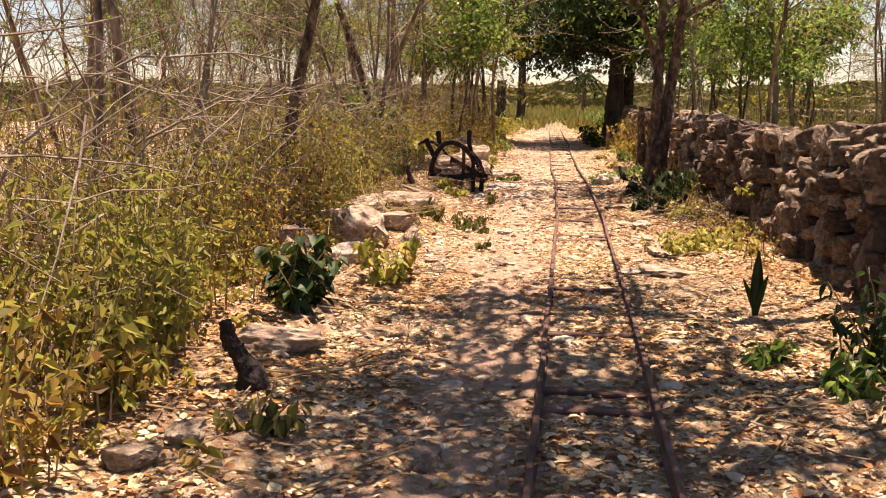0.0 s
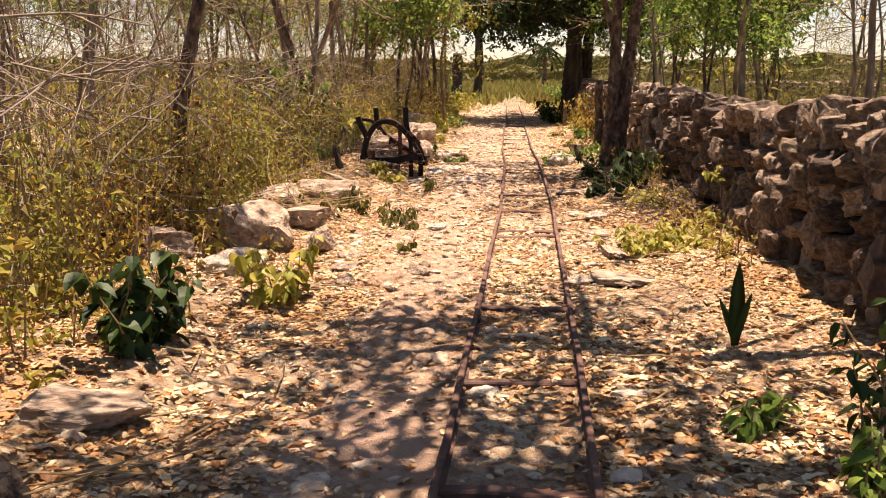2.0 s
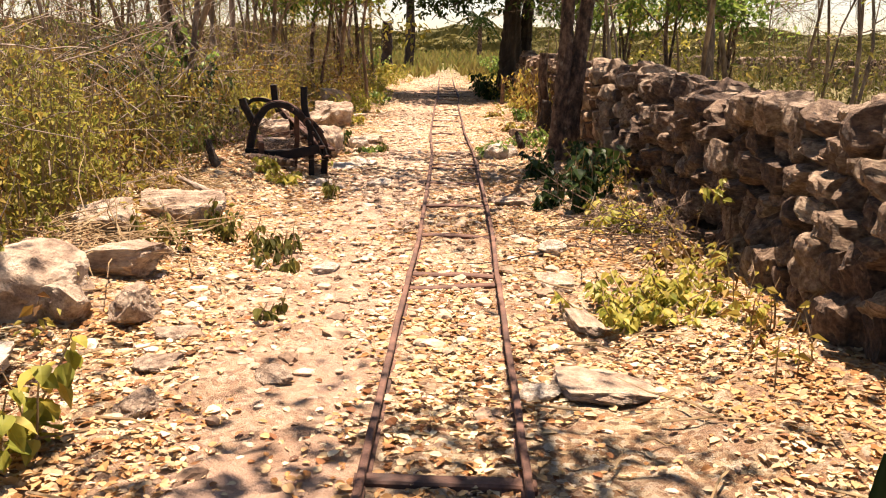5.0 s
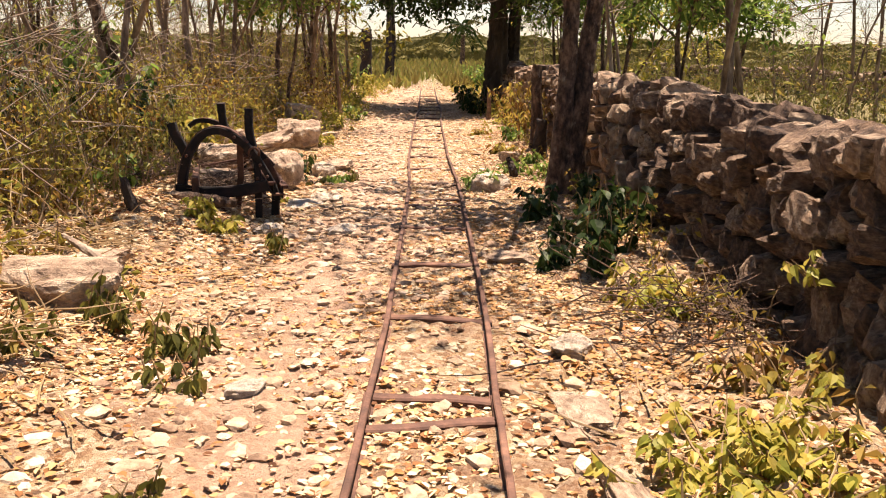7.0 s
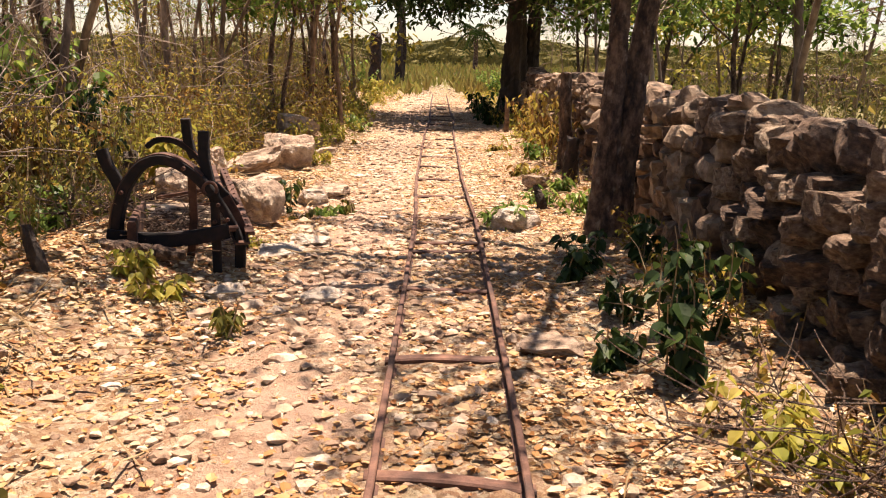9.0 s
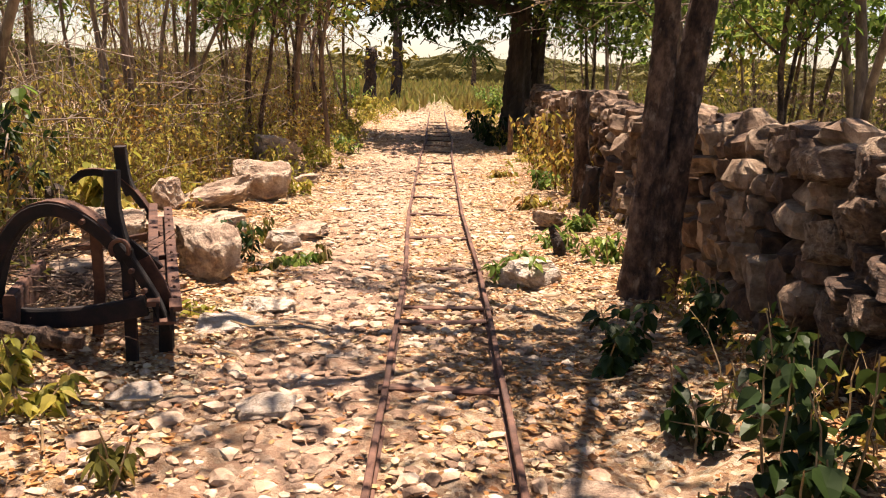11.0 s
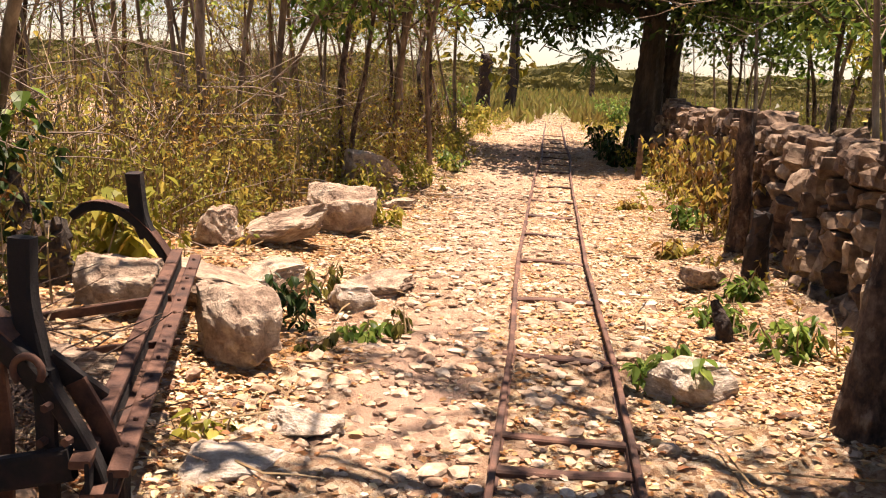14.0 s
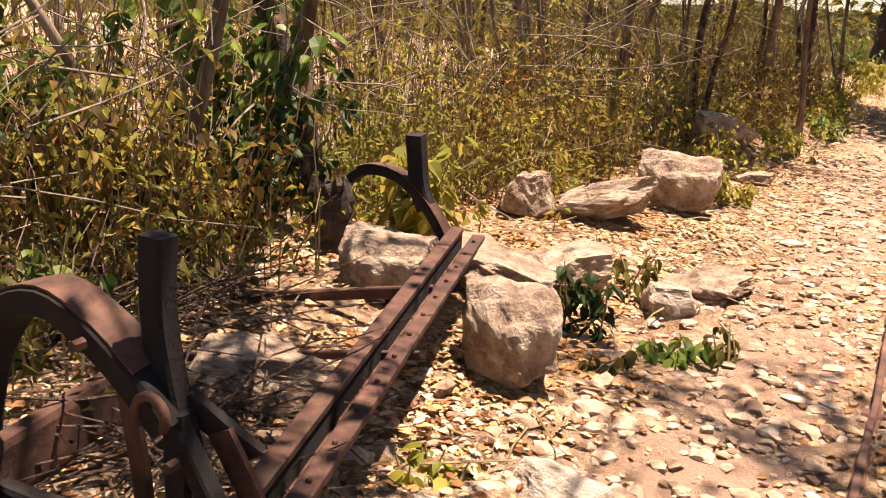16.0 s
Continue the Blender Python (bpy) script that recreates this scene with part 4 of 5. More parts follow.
def leafy_plant(name, seed, x, y, h, spread, stems, per, leaf, mat, label, category="plant", wide=0.55, group="", hang=0.5):
    rng = np.random.default_rng(seed)
    lf = Soup()
    ob = tagged(new(name), label, category, group)
    for _ in range(stems):
        a = rng.uniform(0, 6.283)
        pts = limb(rng, (rng.normal(0, spread * 0.35), rng.normal(0, spread * 0.35), -0.02), (math.cos(a) * spread / h * 0.6, math.sin(a) * spread / h * 0.6, 1.0), h * rng.uniform(0.6, 1.05), 0.1, 5)
        st = Soup()
        st.tube(pts, np.linspace(0.007, 0.003, 6), 5, False)
        child("stem", st.mesh("stem", M_STALK), ob)
        who = rng.uniform(0.8, 4.99, per)
        i = who.astype(int)
        p = pts[i] + (pts[np.minimum(i + 1, 5)] - pts[i]) * (who - i)[:, None]
        way = unit(rng, per)
        way[:, 2] = -np.abs(way[:, 2]) * 0.6 - hang * 0.6
        L = leaf * rng.uniform(0.6, 1.25, per)
        lf.leaves(p + way * 0.02, way, np.tile([0, 0, 1.0], (per, 1)) + rng.normal(0, 0.25, (per, 3)), L, L * wide * rng.uniform(0.8, 1.1, per), 0.16, True)
    child("foliage", lf.mesh("foliage", mat), ob)
    return set_at(ob, x, y)


leafy_plant("shrub", 201, -1.62, 6.05, 0.58, 0.26, 10, 18, 0.12, M_DARK, "dark green broad-leaved shrub on leaf litter", "shrub", 0.8)
leafy_plant("shrub", 202, -1.30, 7.35, 0.5, 0.2, 8, 14, 0.11, M_YELLOW, "yellow-green young shrub beside a pale rock", "shrub", 0.8)
leafy_plant("shrub", 203, 1.70, 9.35, 0.27, 0.55, 44, 20, 0.055, M_YELLOW, "low sunlit yellow-green shrub spreading beside the wall", "shrub", 0.8)
leafy_plant("shrub", 204, 1.35, 9.05, 0.24, 0.35, 18, 18, 0.055, M_YELLOW, "low sunlit yellow-green shrub on leaf litter", "shrub", 0.8)
leafy_plant("shrub", 205, 1.95, 10.2, 0.3, 0.3, 14, 14, 0.06, M_BRUSH, "dry brown twiggy shrub at the foot of the wall", "shrub", 0.8)
leafy_plant("shrub", 206, 1.75, 11.6, 0.34, 0.42, 18, 14, 0.07, M_YELLOW, "straggling dry shrub at the foot of the wall", "shrub", 0.8)
leafy_plant("shrub", 207, 1.75, 13.05, 0.62, 0.26, 9, 15, 0.10, M_DARK, "dark green broad-leaved shrub before the tree", "shrub", 0.8)
leafy_plant("shrub", 208, 1.98, 13.9, 0.55, 0.24, 8, 14, 0.10, M_DARK, "dark green broad-leaved shrub before the wall", "shrub", 0.8)
leafy_plant("shrub", 209, 1.38, 14.6, 0.45, 0.2, 8, 16, 0.095, M_DARK, "small dark green broad-leaved shrub", "shrub", 0.8)
leafy_plant("shrub", 210, 1.95, 14.9, 0.45, 0.24, 7, 13, 0.095, M_DARK, "dark green broad-leaved shrub before the wall", "shrub", 0.8)
leafy_plant("shrub", 212, 1.5, 13.6, 0.4, 0.16, 5, 11, 0.095, M_DARK, "small dark green broad-leaved shrub", "shrub", 0.8)
leafy_plant("shrub", 213, 1.6, 12.5, 0.45, 0.16, 6, 12, 0.11, M_DARK, "dark green broad-leaved shrub on leaf litter", "shrub", 0.8)
leafy_plant("shrub", 211, 1.25, 12.75, 0.32, 0.16, 6, 10, 0.095, M_DARK, "small dark green shrub with heart-shaped leaves", "shrub", 0.8)
for k, (x, y, h, mat) in enumerate([(0.93, 16.6, 0.32, M_GREEN), (1.79, 17.4, 0.3, M_GREEN), (1.85, 5.15, 0.6, M_DARK), (2.0, 4.4, 0.55, M_DARK), (1.75, 4.0, 0.35, M_DARK), (1.3, 5.3, 0.22, M_GREEN), (1.55, 4.6, 0.25, M_GREEN),
                                   (-1.5, 13.9, 0.26, M_YELLOW), (-1.35, 13.75, 0.2, M_YELLOW), (-1.46, 11.25, 0.34, M_WILT), (-1.01, 10.85, 0.26, M_WILT), (-0.83, 10.8, 0.24, M_WILT), (-0.87, 10.3, 0.26, M_WILT), (-1.34, 11.1, 0.3, M_WILT), (-0.62, 9.15, 0.16, M_WILT), (-0.8, 13.16, 0.24, M_WILT), (-1.7, 10.6, 0.3, M_WILT), (-1.22, 3.8, 0.26, M_WILT),
                                   (-1.95, 3.9, 0.4, M_BRUSH), (-1.28, 17.2, 0.4, M_DARK), (-1.25, 18.05, 0.34, M_WILT), (-0.78, 17.15, 0.18, M_GREEN), (-0.53, 17.3, 0.22, M_WILT), (-0.95, 16.7, 0.15, M_WILT), (-1.13, 15.5, 0.14, M_YELLOW), (1.5, 17.9, 0.24, M_GREEN), (1.75, 18.8, 0.3, M_GREEN), (1.5, 20.4, 0.26, M_BRUSH),
                                   (1.8, 21.8, 0.35, M_GREEN), (1.3, 23.5, 0.2, M_BRUSH), (-1.35, 21.0, 0.35, M_YELLOW), (-1.45, 24.6, 0.5, M_YELLOW), (-1.3, 26.6, 0.45, M_GREEN), (1.55, 29.6, 0.7, M_DARK), (1.35, 31.0, 0.6, M_DARK), (1.45, 33.5, 0.7, M_DARK), (-1.5, 30.0, 0.6, M_YELLOW),
                                   (-1.9, 38.0, 0.9, M_YELLOW), (2.4, 44.0, 0.9, M_GREEN), (3.4, 47.0, 0.9, M_GREEN), (4.8, 49.0, 0.9, M_GREEN), (-2.9, 44.0, 1.3, M_GREEN), (-3.6, 46.5, 1.5, M_GREEN)]):
    leafy_plant("plant", 300 + k, x, y, h, 0.10 + h * 0.35, int(4 + h * 6) if mat is M_WILT else int(6 + h * 9), 12 if mat is M_WILT else 14, 0.16 if h >= 0.7 else 0.075 if mat is M_WILT else 0.09, mat, {"dark_green_leaf": "dark green leafy seedling on leaf litter", "green_leaf": "fresh green leafy seedling on stony ground", "yellow_green_leaf": "yellow-green leafy seedling beside the track", "dry_brush_leaf": "wilting brownish seedling in dry leaves", "wilting_olive_leaf": "drooping olive-green seedling among fallen leaves"}[mat.name], "plant", 0.6, "seedlings along the track", 1.3 if mat is M_WILT else 0.5)


def build_snake_plant():
    """Stiff upright blades."""
    ob = tagged(new("blade_plant"), "stiff upright dark green sword-leaved plant", "plant")
    for lx, ly, h, w in ((0.0, 0.0, 0.46, 0.085), (0.22, -0.1, 0.30, 0.05), (-0.35, 0.1, 0.26, 0.045)):
        s = Soup()
        us = np.linspace(0, 1, 8)
        wid = w * np.sin(np.pi * (0.12 + 0.86 * us)) ** 0.8
        c = np.stack([lx * h * us ** 1.4, ly * h * us, h * us], -1)
        v = np.concatenate([c + np.stack([-wid / 2, 0 * us, 0 * us], -1), c + np.stack([0 * us, 0.012 + 0 * us, 0 * us], -1), c + np.stack([wid / 2, 0 * us, 0 * us], -1), c + np.stack([0 * us, 0.002 - 0.01 + 0 * us, 0 * us], -1)])
        q = [[a * 8 + i, b * 8 + i, b * 8 + i + 1, a * 8 + i + 1] for a, b in ((0, 1), (1, 2), (2, 3), (3, 0)) for i in range(7)]
        s.add(v, None, q)
        child("blade", s.mesh("blade", M_DARK, True), ob)
    set_at(ob, 1.48, 6.5)


build_snake_plant()

# ---- wrecked cart ----


def strap(pts, width, depth, axis=(0, 1, 0)):
    """A flat or squared iron bar swept along points; depth runs along the axis, width across it."""
    pts = np.asarray(pts, dtype=float)
    t = np.gradient(pts, axis=0)
    t /= np.linalg.norm(t, axis=1)[:, None]
    ax = np.asarray(axis, dtype=float)
    s = np.cross(t, ax)
    s /= np.linalg.norm(s, axis=1)[:, None]
    b = np.cross(s, t)
    bm = bmesh.new()
    rows = []
    c = 0.12
    ring = [(-0.5, -0.5 + c), (-0.5, 0.5 - c), (-0.5 + c, 0.5), (0.5 - c, 0.5), (0.5, 0.5 - c), (0.5, -0.5 + c), (0.5 - c, -0.5), (-0.5 + c, -0.5)]
    for p, sv, bv in zip(pts, s, b):
        rows.append([bm.verts.new(p + sv * width * u + bv * depth * w) for u, w in ring])
    for r0, r1 in zip(rows, rows[1:]):
        for k in range(8):
            bm.faces.new((r0[k], r0[(k + 1) % 8], r1[(k + 1) % 8], r1[k]))
    bm.faces.new(rows[0][::-1])
    bm.faces.new(rows[-1])
    bmesh.ops.recalc_face_normals(bm, faces=bm.faces[:])
    return bm


def smooth_line(keys, n=22):
    keys = np.asarray(keys, dtype=float)
    d = np.concatenate([[0], np.cumsum(np.linalg.norm(np.diff(keys, axis=0), axis=1))])
    u = np.linspace(0, d[-1], n)
    out = np.stack([np.interp(u, d, keys[:, k]) for k in range(3)], -1)
    for _ in range(2):
        out[1:-1] = (out[:-2] + 2 * out[1:-1] + out[2:]) / 4
    return out


def bolt_at(x, y, z, r, parent):
    bm = bmesh.new()
    bmesh.ops.create_cone(bm, cap_ends=True, segments=6, radius1=r, radius2=r * 0.9, depth=0.03, matrix=pose(x, y, z, 90, 0, 0))
    part("bolt", bm, M_RUST, parent)


def build_cart():
    cart = tagged(new("cart_wreck"), "wrecked rusted iron cart frame lying among rocks and leaves", "cart")
    near = smooth_line([(-1.82, 14.40, 0.16), (-1.81, 14.4, 0.4), (-1.75, 14.4, 0.62), (-1.63, 14.4, 0.79), (-1.48, 14.4, 0.835), (-1.34, 14.4, 0.78), (-1.24, 14.42, 0.69), (-1.16, 14.44, 0.59)], 30)
    hoop = part("hoop", strap(near, 0.072, 0.10), M_IRON, cart, "curved iron hoop coloured near-black for its shaded front")
    out = near - np.array([-1.45, 14.41, 0.35])
    out[:, 1] = 0
    out /= np.linalg.norm(out, axis=1)[:, None]
    # the hoop's sunlit top surface, laid on as a lighter rust strip
    part("rim", strap((near + out * 0.038)[4:27] + np.array([0, 0.01, 0]), 0.008, 0.105), M_RUST, hoop, "rust-coloured strip standing in for the hoop's sunlit top")
    part("foot", strap(smooth_line([(-1.17, 14.44, 0.61), (-1.08, 14.45, 0.46), (-1.01, 14.46, 0.33), (-0.98, 14.47, 0.2)], 10), 0.05, 0.05), M_IRON, hoop)
    part("prong", strap(smooth_line([(-1.76, 14.4, 0.58), (-1.80, 14.4, 0.68), (-1.86, 14.4, 0.77), (-1.89, 14.4, 0.88)], 10), 0.075, 0.06), M_IRON, cart)
    part("prong", strap(smooth_line([(-1.14, 14.46, 0.50), (-1.19, 14.46, 0.66), (-1.225, 14.46, 0.82), (-1.22, 14.46, 1.01)], 12), 0.07, 0.06), M_IRON, cart)
    far = smooth_line([(-1.75, 16.86, 0.18), (-1.76, 16.86, 0.34), (-1.84, 16.86, 0.48), (-1.93, 16.85, 0.60), (-2.06, 16.85, 0.70), (-2.2, 16.85, 0.725), (-2.31, 16.85, 0.70), (-2.36, 16.85, 0.65)], 26)
    hoop2 = part("hoop", strap(far, 0.05, 0.08), M_IRON, cart, "curved iron hoop coloured near-black for its shaded front")
    out = far - np.array([-2.1, 16.85, 0.3])
    out[:, 1] = 0
    out /= np.linalg.norm(out, axis=1)[:, None]
    # same lighter strip for the sunlit top of the far hoop
    part("rim", strap((far + out * 0.028)[3:24], 0.008, 0.08), M_RUST, hoop2, "rust-coloured strip standing in for the hoop's sunlit top")
    part("prong", strap(smooth_line([(-1.92, 16.85, 0.56), (-1.97, 16.85, 0.66), (-1.985, 16.85, 0.78), (-1.99, 16.83, 0.92)], 10), 0.085, 0.07), M_IRON, cart)
    # side beams: two flanges on a web
    a, b = np.array([-0.96, 14.38, 0.36]), np.array([-1.74, 16.95, 0.47])
    side = np.array([0.95, 0.30, 0.0])
    o = np.array([0, 0, -0.10])
    beam = part("beam", strap([a + o, (a + b) / 2 + o, b + o], 0.11, 0.016, (0, 0, 1)), M_RUST, cart, "long rusted beam of two flanges with rivets")
    for off, lift in ((-0.052, 0.0), (0.055, -0.03)):
        o = side * off + np.array([0, 0, lift])
        part("flange", strap([a + o, a + (b - a) * 0.3 + o, a + (b - a) * 0.7 + o, b + o], 0.062, 0.026, (0, 0, 1)), M_RUST, beam)
        o2 = o + np.array([0, 0, -0.05]) + side * (0.02 if off < 0 else -0.02)
        part("web", strap([a + o2, a + (b - a) * 0.5 + o2, b + o2], 0.014, 0.11, (0, 0, 1)), M_IRON, beam)
    for u in np.linspace(0.06, 0.95, 13):
        p = a + (b - a) * u + side * 0.055 + np.array([0, 0, -0.014])
        bm = bmesh.new()
        bmesh.ops.create_uvsphere(bm, u_segments=7, v_segments=4, radius=0.010, matrix=Matrix.Translation(p))
        part("rivet", bm, M_RUST, beam)
    part("side_beam", strap([(-1.66, 14.24, 0.335), (-1.72, 14.5, 0.34), (-1.84, 15.02, 0.35)], 0.06, 0.17, (0, 0, 1)), M_RUST, cart, "rusted flat side beam")
    part("leg", strap([(-1.155, 14.44, 0.62), (-1.15, 14.44, 0.35), (-1.15, 14.45, 0.04)], 0.06, 0.03), M_IRON, cart)
    part("leg", strap([(-1.30, 14.42, 0.72), (-1.31, 14.48, 0.4), (-1.37, 14.56, 0.04)], 0.055, 0.02), M_RUST, cart)
    part("brace", strap(smooth_line([(-1.17, 14.48, 0.64), (-1.11, 14.52, 0.57), (-1.05, 14.58, 0.49)], 8), 0.07, 0.03), M_IRON, cart)
    part("brace", strap([(-1.10, 14.52, 0.56), (-1.03, 14.54, 0.42), (-0.985, 14.56, 0.28)], 0.07, 0.02), M_RUST, cart)
    part("sill", strap(smooth_line([(-1.86, 14.34, 0.30), (-1.6, 14.36, 0.27), (-1.3, 14.38, 0.29), (-1.06, 14.42, 0.34)], 12), 0.10, 0.05), M_IRON, cart)
    part("tie_bar", strap([(-2.02, 15.18, 0.30), (-1.6, 15.45, 0.33), (-1.25, 15.68, 0.34)], 0.03, 0.02), M_RUST, cart)
    part("tie_bar", strap([(-2.3, 16.0, 0.25), (-1.9, 16.2, 0.3), (-1.55, 16.3, 0.36)], 0.05, 0.03), M_RUST, cart)
    part("pedestal", strap([(-1.02, 14.62, 0.32), (-1.03, 14.64, 0.16), (-1.04, 14.66, -0.03)], 0.07, 0.06), M_IRON, cart)
    ring = Soup()
    an = np.linspace(-0.6, 4.0, 14)
    ring.tube(np.stack([-1.17 + 0.045 * np.cos(an), 14.38 + 0 * an, 0.63 + 0.045 * np.sin(an)], -1), np.full(14, 0.012), 7)
    child("hook", ring.mesh("hook", M_RUST, True), cart, "rusted iron hook")
    for x, y, z in ((-1.12, 14.39, 0.52), (-1.06, 14.39, 0.42), (-1.33, 14.33, 0.77), (-1.75, 14.33, 0.60), (-1.15, 14.41, 0.40)):
        bolt_at(x, y, z, 0.015, hoop)


build_cart()


def rough_log(name, pts, radii, mat, label, category, seed, sides=12, n=16):
    """A knotty piece of wood with a ragged skin."""
    rng = np.random.default_rng(seed)
    line = smooth_line(pts, n)
    r = np.interp(np.linspace(0, 1, n), np.linspace(0, 1, len(radii)), radii)
    s = Soup()
    s.tube(line, r, sides)
    v = s.v[0]
    v += rng.normal(0, np.mean(radii) * 0.10, v.shape).astype(np.float32)
    s.add(v[:sides], [[0, k + 1, k] for k in range(1, sides - 1)])
    return tagged(new(name, s.mesh(name, mat)), label, category)


rough_log("log", [(-1.86, 14.22, 0.26), (-1.62, 14.2, 0.24), (-1.42, 14.2, 0.22), (-1.3, 14.2, 0.21)], [0.05, 0.055, 0.05, 0.035], M_BARK, "short weathered log lying against the cart frame", "log", 71)
rough_log("tree_stump", [(-1.95, 13.6, -0.03), (-1.98, 13.6, 0.18), (-2.04, 13.6, 0.36), (-2.08, 13.62, 0.5)], [0.07, 0.055, 0.045, 0.025], M_BARK_DARK, "thin dark broken stump among dry weeds", "stump", 83)
rough_log("branch", [(-1.45, 11.5, 0.24), (-1.6, 11.62, 0.31), (-1.74, 11.75, 0.34), (-1.9, 11.9, 0.38)], [0.03, 0.028, 0.022, 0.012], M_BARK_PALE, "short pale dead branch lying on a rock", "branch", 84)
rough_log("tree_stump", [(-1.45, 4.30, -0.04), (-1.44, 4.30, 0.05), (-1.43, 4.30, 0.12), (-1.46, 4.30, 0.17), (-1.51, 4.31, 0.23), (-1.555, 4.31, 0.30), (-1.57, 4.31, 0.37), (-1.572, 4.31, 0.40)], [0.105, 0.088, 0.078, 0.06, 0.042, 0.044, 0.040, 0.026], M_CHAR, "charred crooked stump leaning out of leaf litter", "stump", 72, 14, 26)
rough_log("tree_stump", [(-2.60, 17.05, -0.05), (-2.58, 17.05, 0.15), (-2.60, 17.05, 0.35), (-2.57, 17.05, 0.5), (-2.60, 17.05, 0.58)], [0.16, 0.12, 0.10, 0.085, 0.06], M_BARK_DARK, "dark broken stump wrapped in vines behind the cart", "stump", 73, 12, 22)
rough_log("wooden_post", [(2.02, 20.5, -0.05), (2.04, 20.45, 0.5), (2.0, 20.4, 1.0), (2.0, 20.4, 1.36)], [0.10, 0.09, 0.08, 0.07], M_BARK, "weathered brown wooden post beside the stone wall", "post", 74)
rough_log("wooden_post", [(1.98, 19.3, -0.05), (1.95, 19.3, 0.3), (1.97, 19.3, 0.62)], [0.11, 0.10, 0.07], M_CHAR, "short charred post stub beside the stone wall", "post", 75)
rough_log("wooden_post", [(1.70, 26.8, -0.05), (1.71, 26.8, 0.35), (1.70, 26.8, 0.72)], [0.05, 0.05, 0.04], M_LOG, "thin reddish wooden stake beside the track", "post", 76)
rough_log("tree_stump", [(1.45, 17.6, -0.03), (1.42, 17.6, 0.12), (1.36, 17.65, 0.26)], [0.06, 0.05, 0.025], M_CHAR, "small dark rotten stump in dry leaves", "stump", 77)


rough_log("leaning_trunk", [(-2.90, 17.45, -0.05), (-2.95, 17.42, 0.3), (-3.06, 17.4, 0.65), (-3.24, 17.4, 1.1), (-3.40, 17.4, 1.55), (-3.75, 17.45, 2.6), (-4.2, 17.5, 3.8)], [0.11, 0.085, 0.078, 0.072, 0.068, 0.055, 0.03], M_BARK, "brown trunk leaning back into the thicket behind the cart", "tree trunk", 80, 12, 34)


def build_branches():
    """Long pale dead branches arching out of the thicket."""
    rng = np.random.default_rng(44)
    for keys, r in (([(-3.9, 6.6, 0.0), (-3.5, 6.8, 0.9), (-2.9, 7.2, 1.35), (-2.2, 7.6, 1.55)], 0.02), ([(-4.4, 6.4, 0.0), (-4.0, 6.6, 1.2), (-3.4, 6.9, 1.75), (-2.6, 7.3, 1.85), (-2.1, 7.5, 1.8)], 0.018),
                    ([(-4.2, 7.6, 0.0), (-3.6, 7.9, 1.1), (-2.9, 8.4, 1.6), (-2.3, 8.8, 1.5)], 0.015), ([(-3.6, 8.1, 0.0), (-3.2, 8.0, 0.7), (-2.75, 8.1, 1.0), (-2.35, 8.3, 0.75)], 0.012),
                    ([(-3.3, 9.4, 0.0), (-2.95, 9.3, 0.8), (-2.75, 9.2, 1.3), (-2.7, 9.1, 1.9)], 0.012), ([(-3.2, 12.8, 0.0), (-2.8, 13.0, 0.7), (-2.3, 13.4, 1.15), (-1.95, 13.7, 1.25)], 0.010),
                    ([(-4.6, 13.0, 0.0), (-4.0, 13.4, 1.1), (-3.2, 13.8, 1.5), (-2.6, 14.2, 1.7)], 0.014), ([(-4.4, 18.4, 0.0), (-4.0, 18.6, 0.9), (-3.4, 18.6, 1.4), (-2.9, 18.7, 1.3)], 0.010)):
        line = smooth_line(keys, 16)
        line[1:] += rng.normal(0, 0.018, (15, 3))
        ob = tagged(new("dead_branch"), "long pale dead branch arching out of dry brush", "branch", "dead branches of the thicket")
        s = Soup()
        s.tube(line, np.linspace(r, r * 0.35, 16), 6)
        child("limb", s.mesh("limb", M_BARK_PALE, True), ob)
        for _ in range(9):
            s = Soup()
            i = int(rng.integers(5, 15))
            sub = limb(rng, line[i], line[i] - line[i - 1] + rng.normal(0, 0.07, 3), rng.uniform(0.25, 0.8), 0.14, 5)
            s.tube(sub, np.linspace(r * 0.45, 0.002, 6), 4, False)
            child("twig", s.mesh("twig", M_BARK_PALE, True), ob)


build_branches()
leafy_plant("vine", 401, -2.35, 17.5, 0.62, 0.4, 12, 16, 0.14, M_YELLOW, "sunlit yellow-green vine with heart-shaped leaves behind the cart", "vine", 0.85)
leafy_plant("vine", 402, -3.35, 17.2, 1.9, 0.35, 12, 26, 0.13, M_GREEN, "tangled green vine climbing a leaning trunk", "vine", 0.8)
leafy_plant("vine", 403, -3.9, 16.3, 1.6, 0.4, 10, 22, 0.12, M_GREEN, "tangled green vine hanging over dry brush", "vine", 0.8)
leafy_plant("vine", 404, -2.5, 15.1, 0.42, 0.3, 9, 12, 0.12, M_GREEN, "low green vine with heart-shaped leaves beside the cart", "vine", 0.8)
leafy_plant("vine", 405, -2.9, 16.2, 0.8, 0.3, 12, 14, 0.09, M_BRUSH, "dry brown vine tangled round a stump", "vine", 0.6)

leafy_plant("vine", 406, -3.0, 15.7, 1.25, 0.35, 12, 18, 0.08, M_BRUSH, "dry brown vine hanging in a tangle over the brush", "vine", 0.6)
leafy_plant("vine", 407, -3.05, 16.9, 1.1, 0.4, 12, 22, 0.10, M_DARK, "dark green vine tangled through dead stalks behind the cart", "vine", 0.75)
leafy_plant("vine", 408, -2.75, 16.1, 0.7, 0.35, 12, 16, 0.07, M_BRUSH, "dry brown vine tangled round fallen wood", "vine", 0.6)
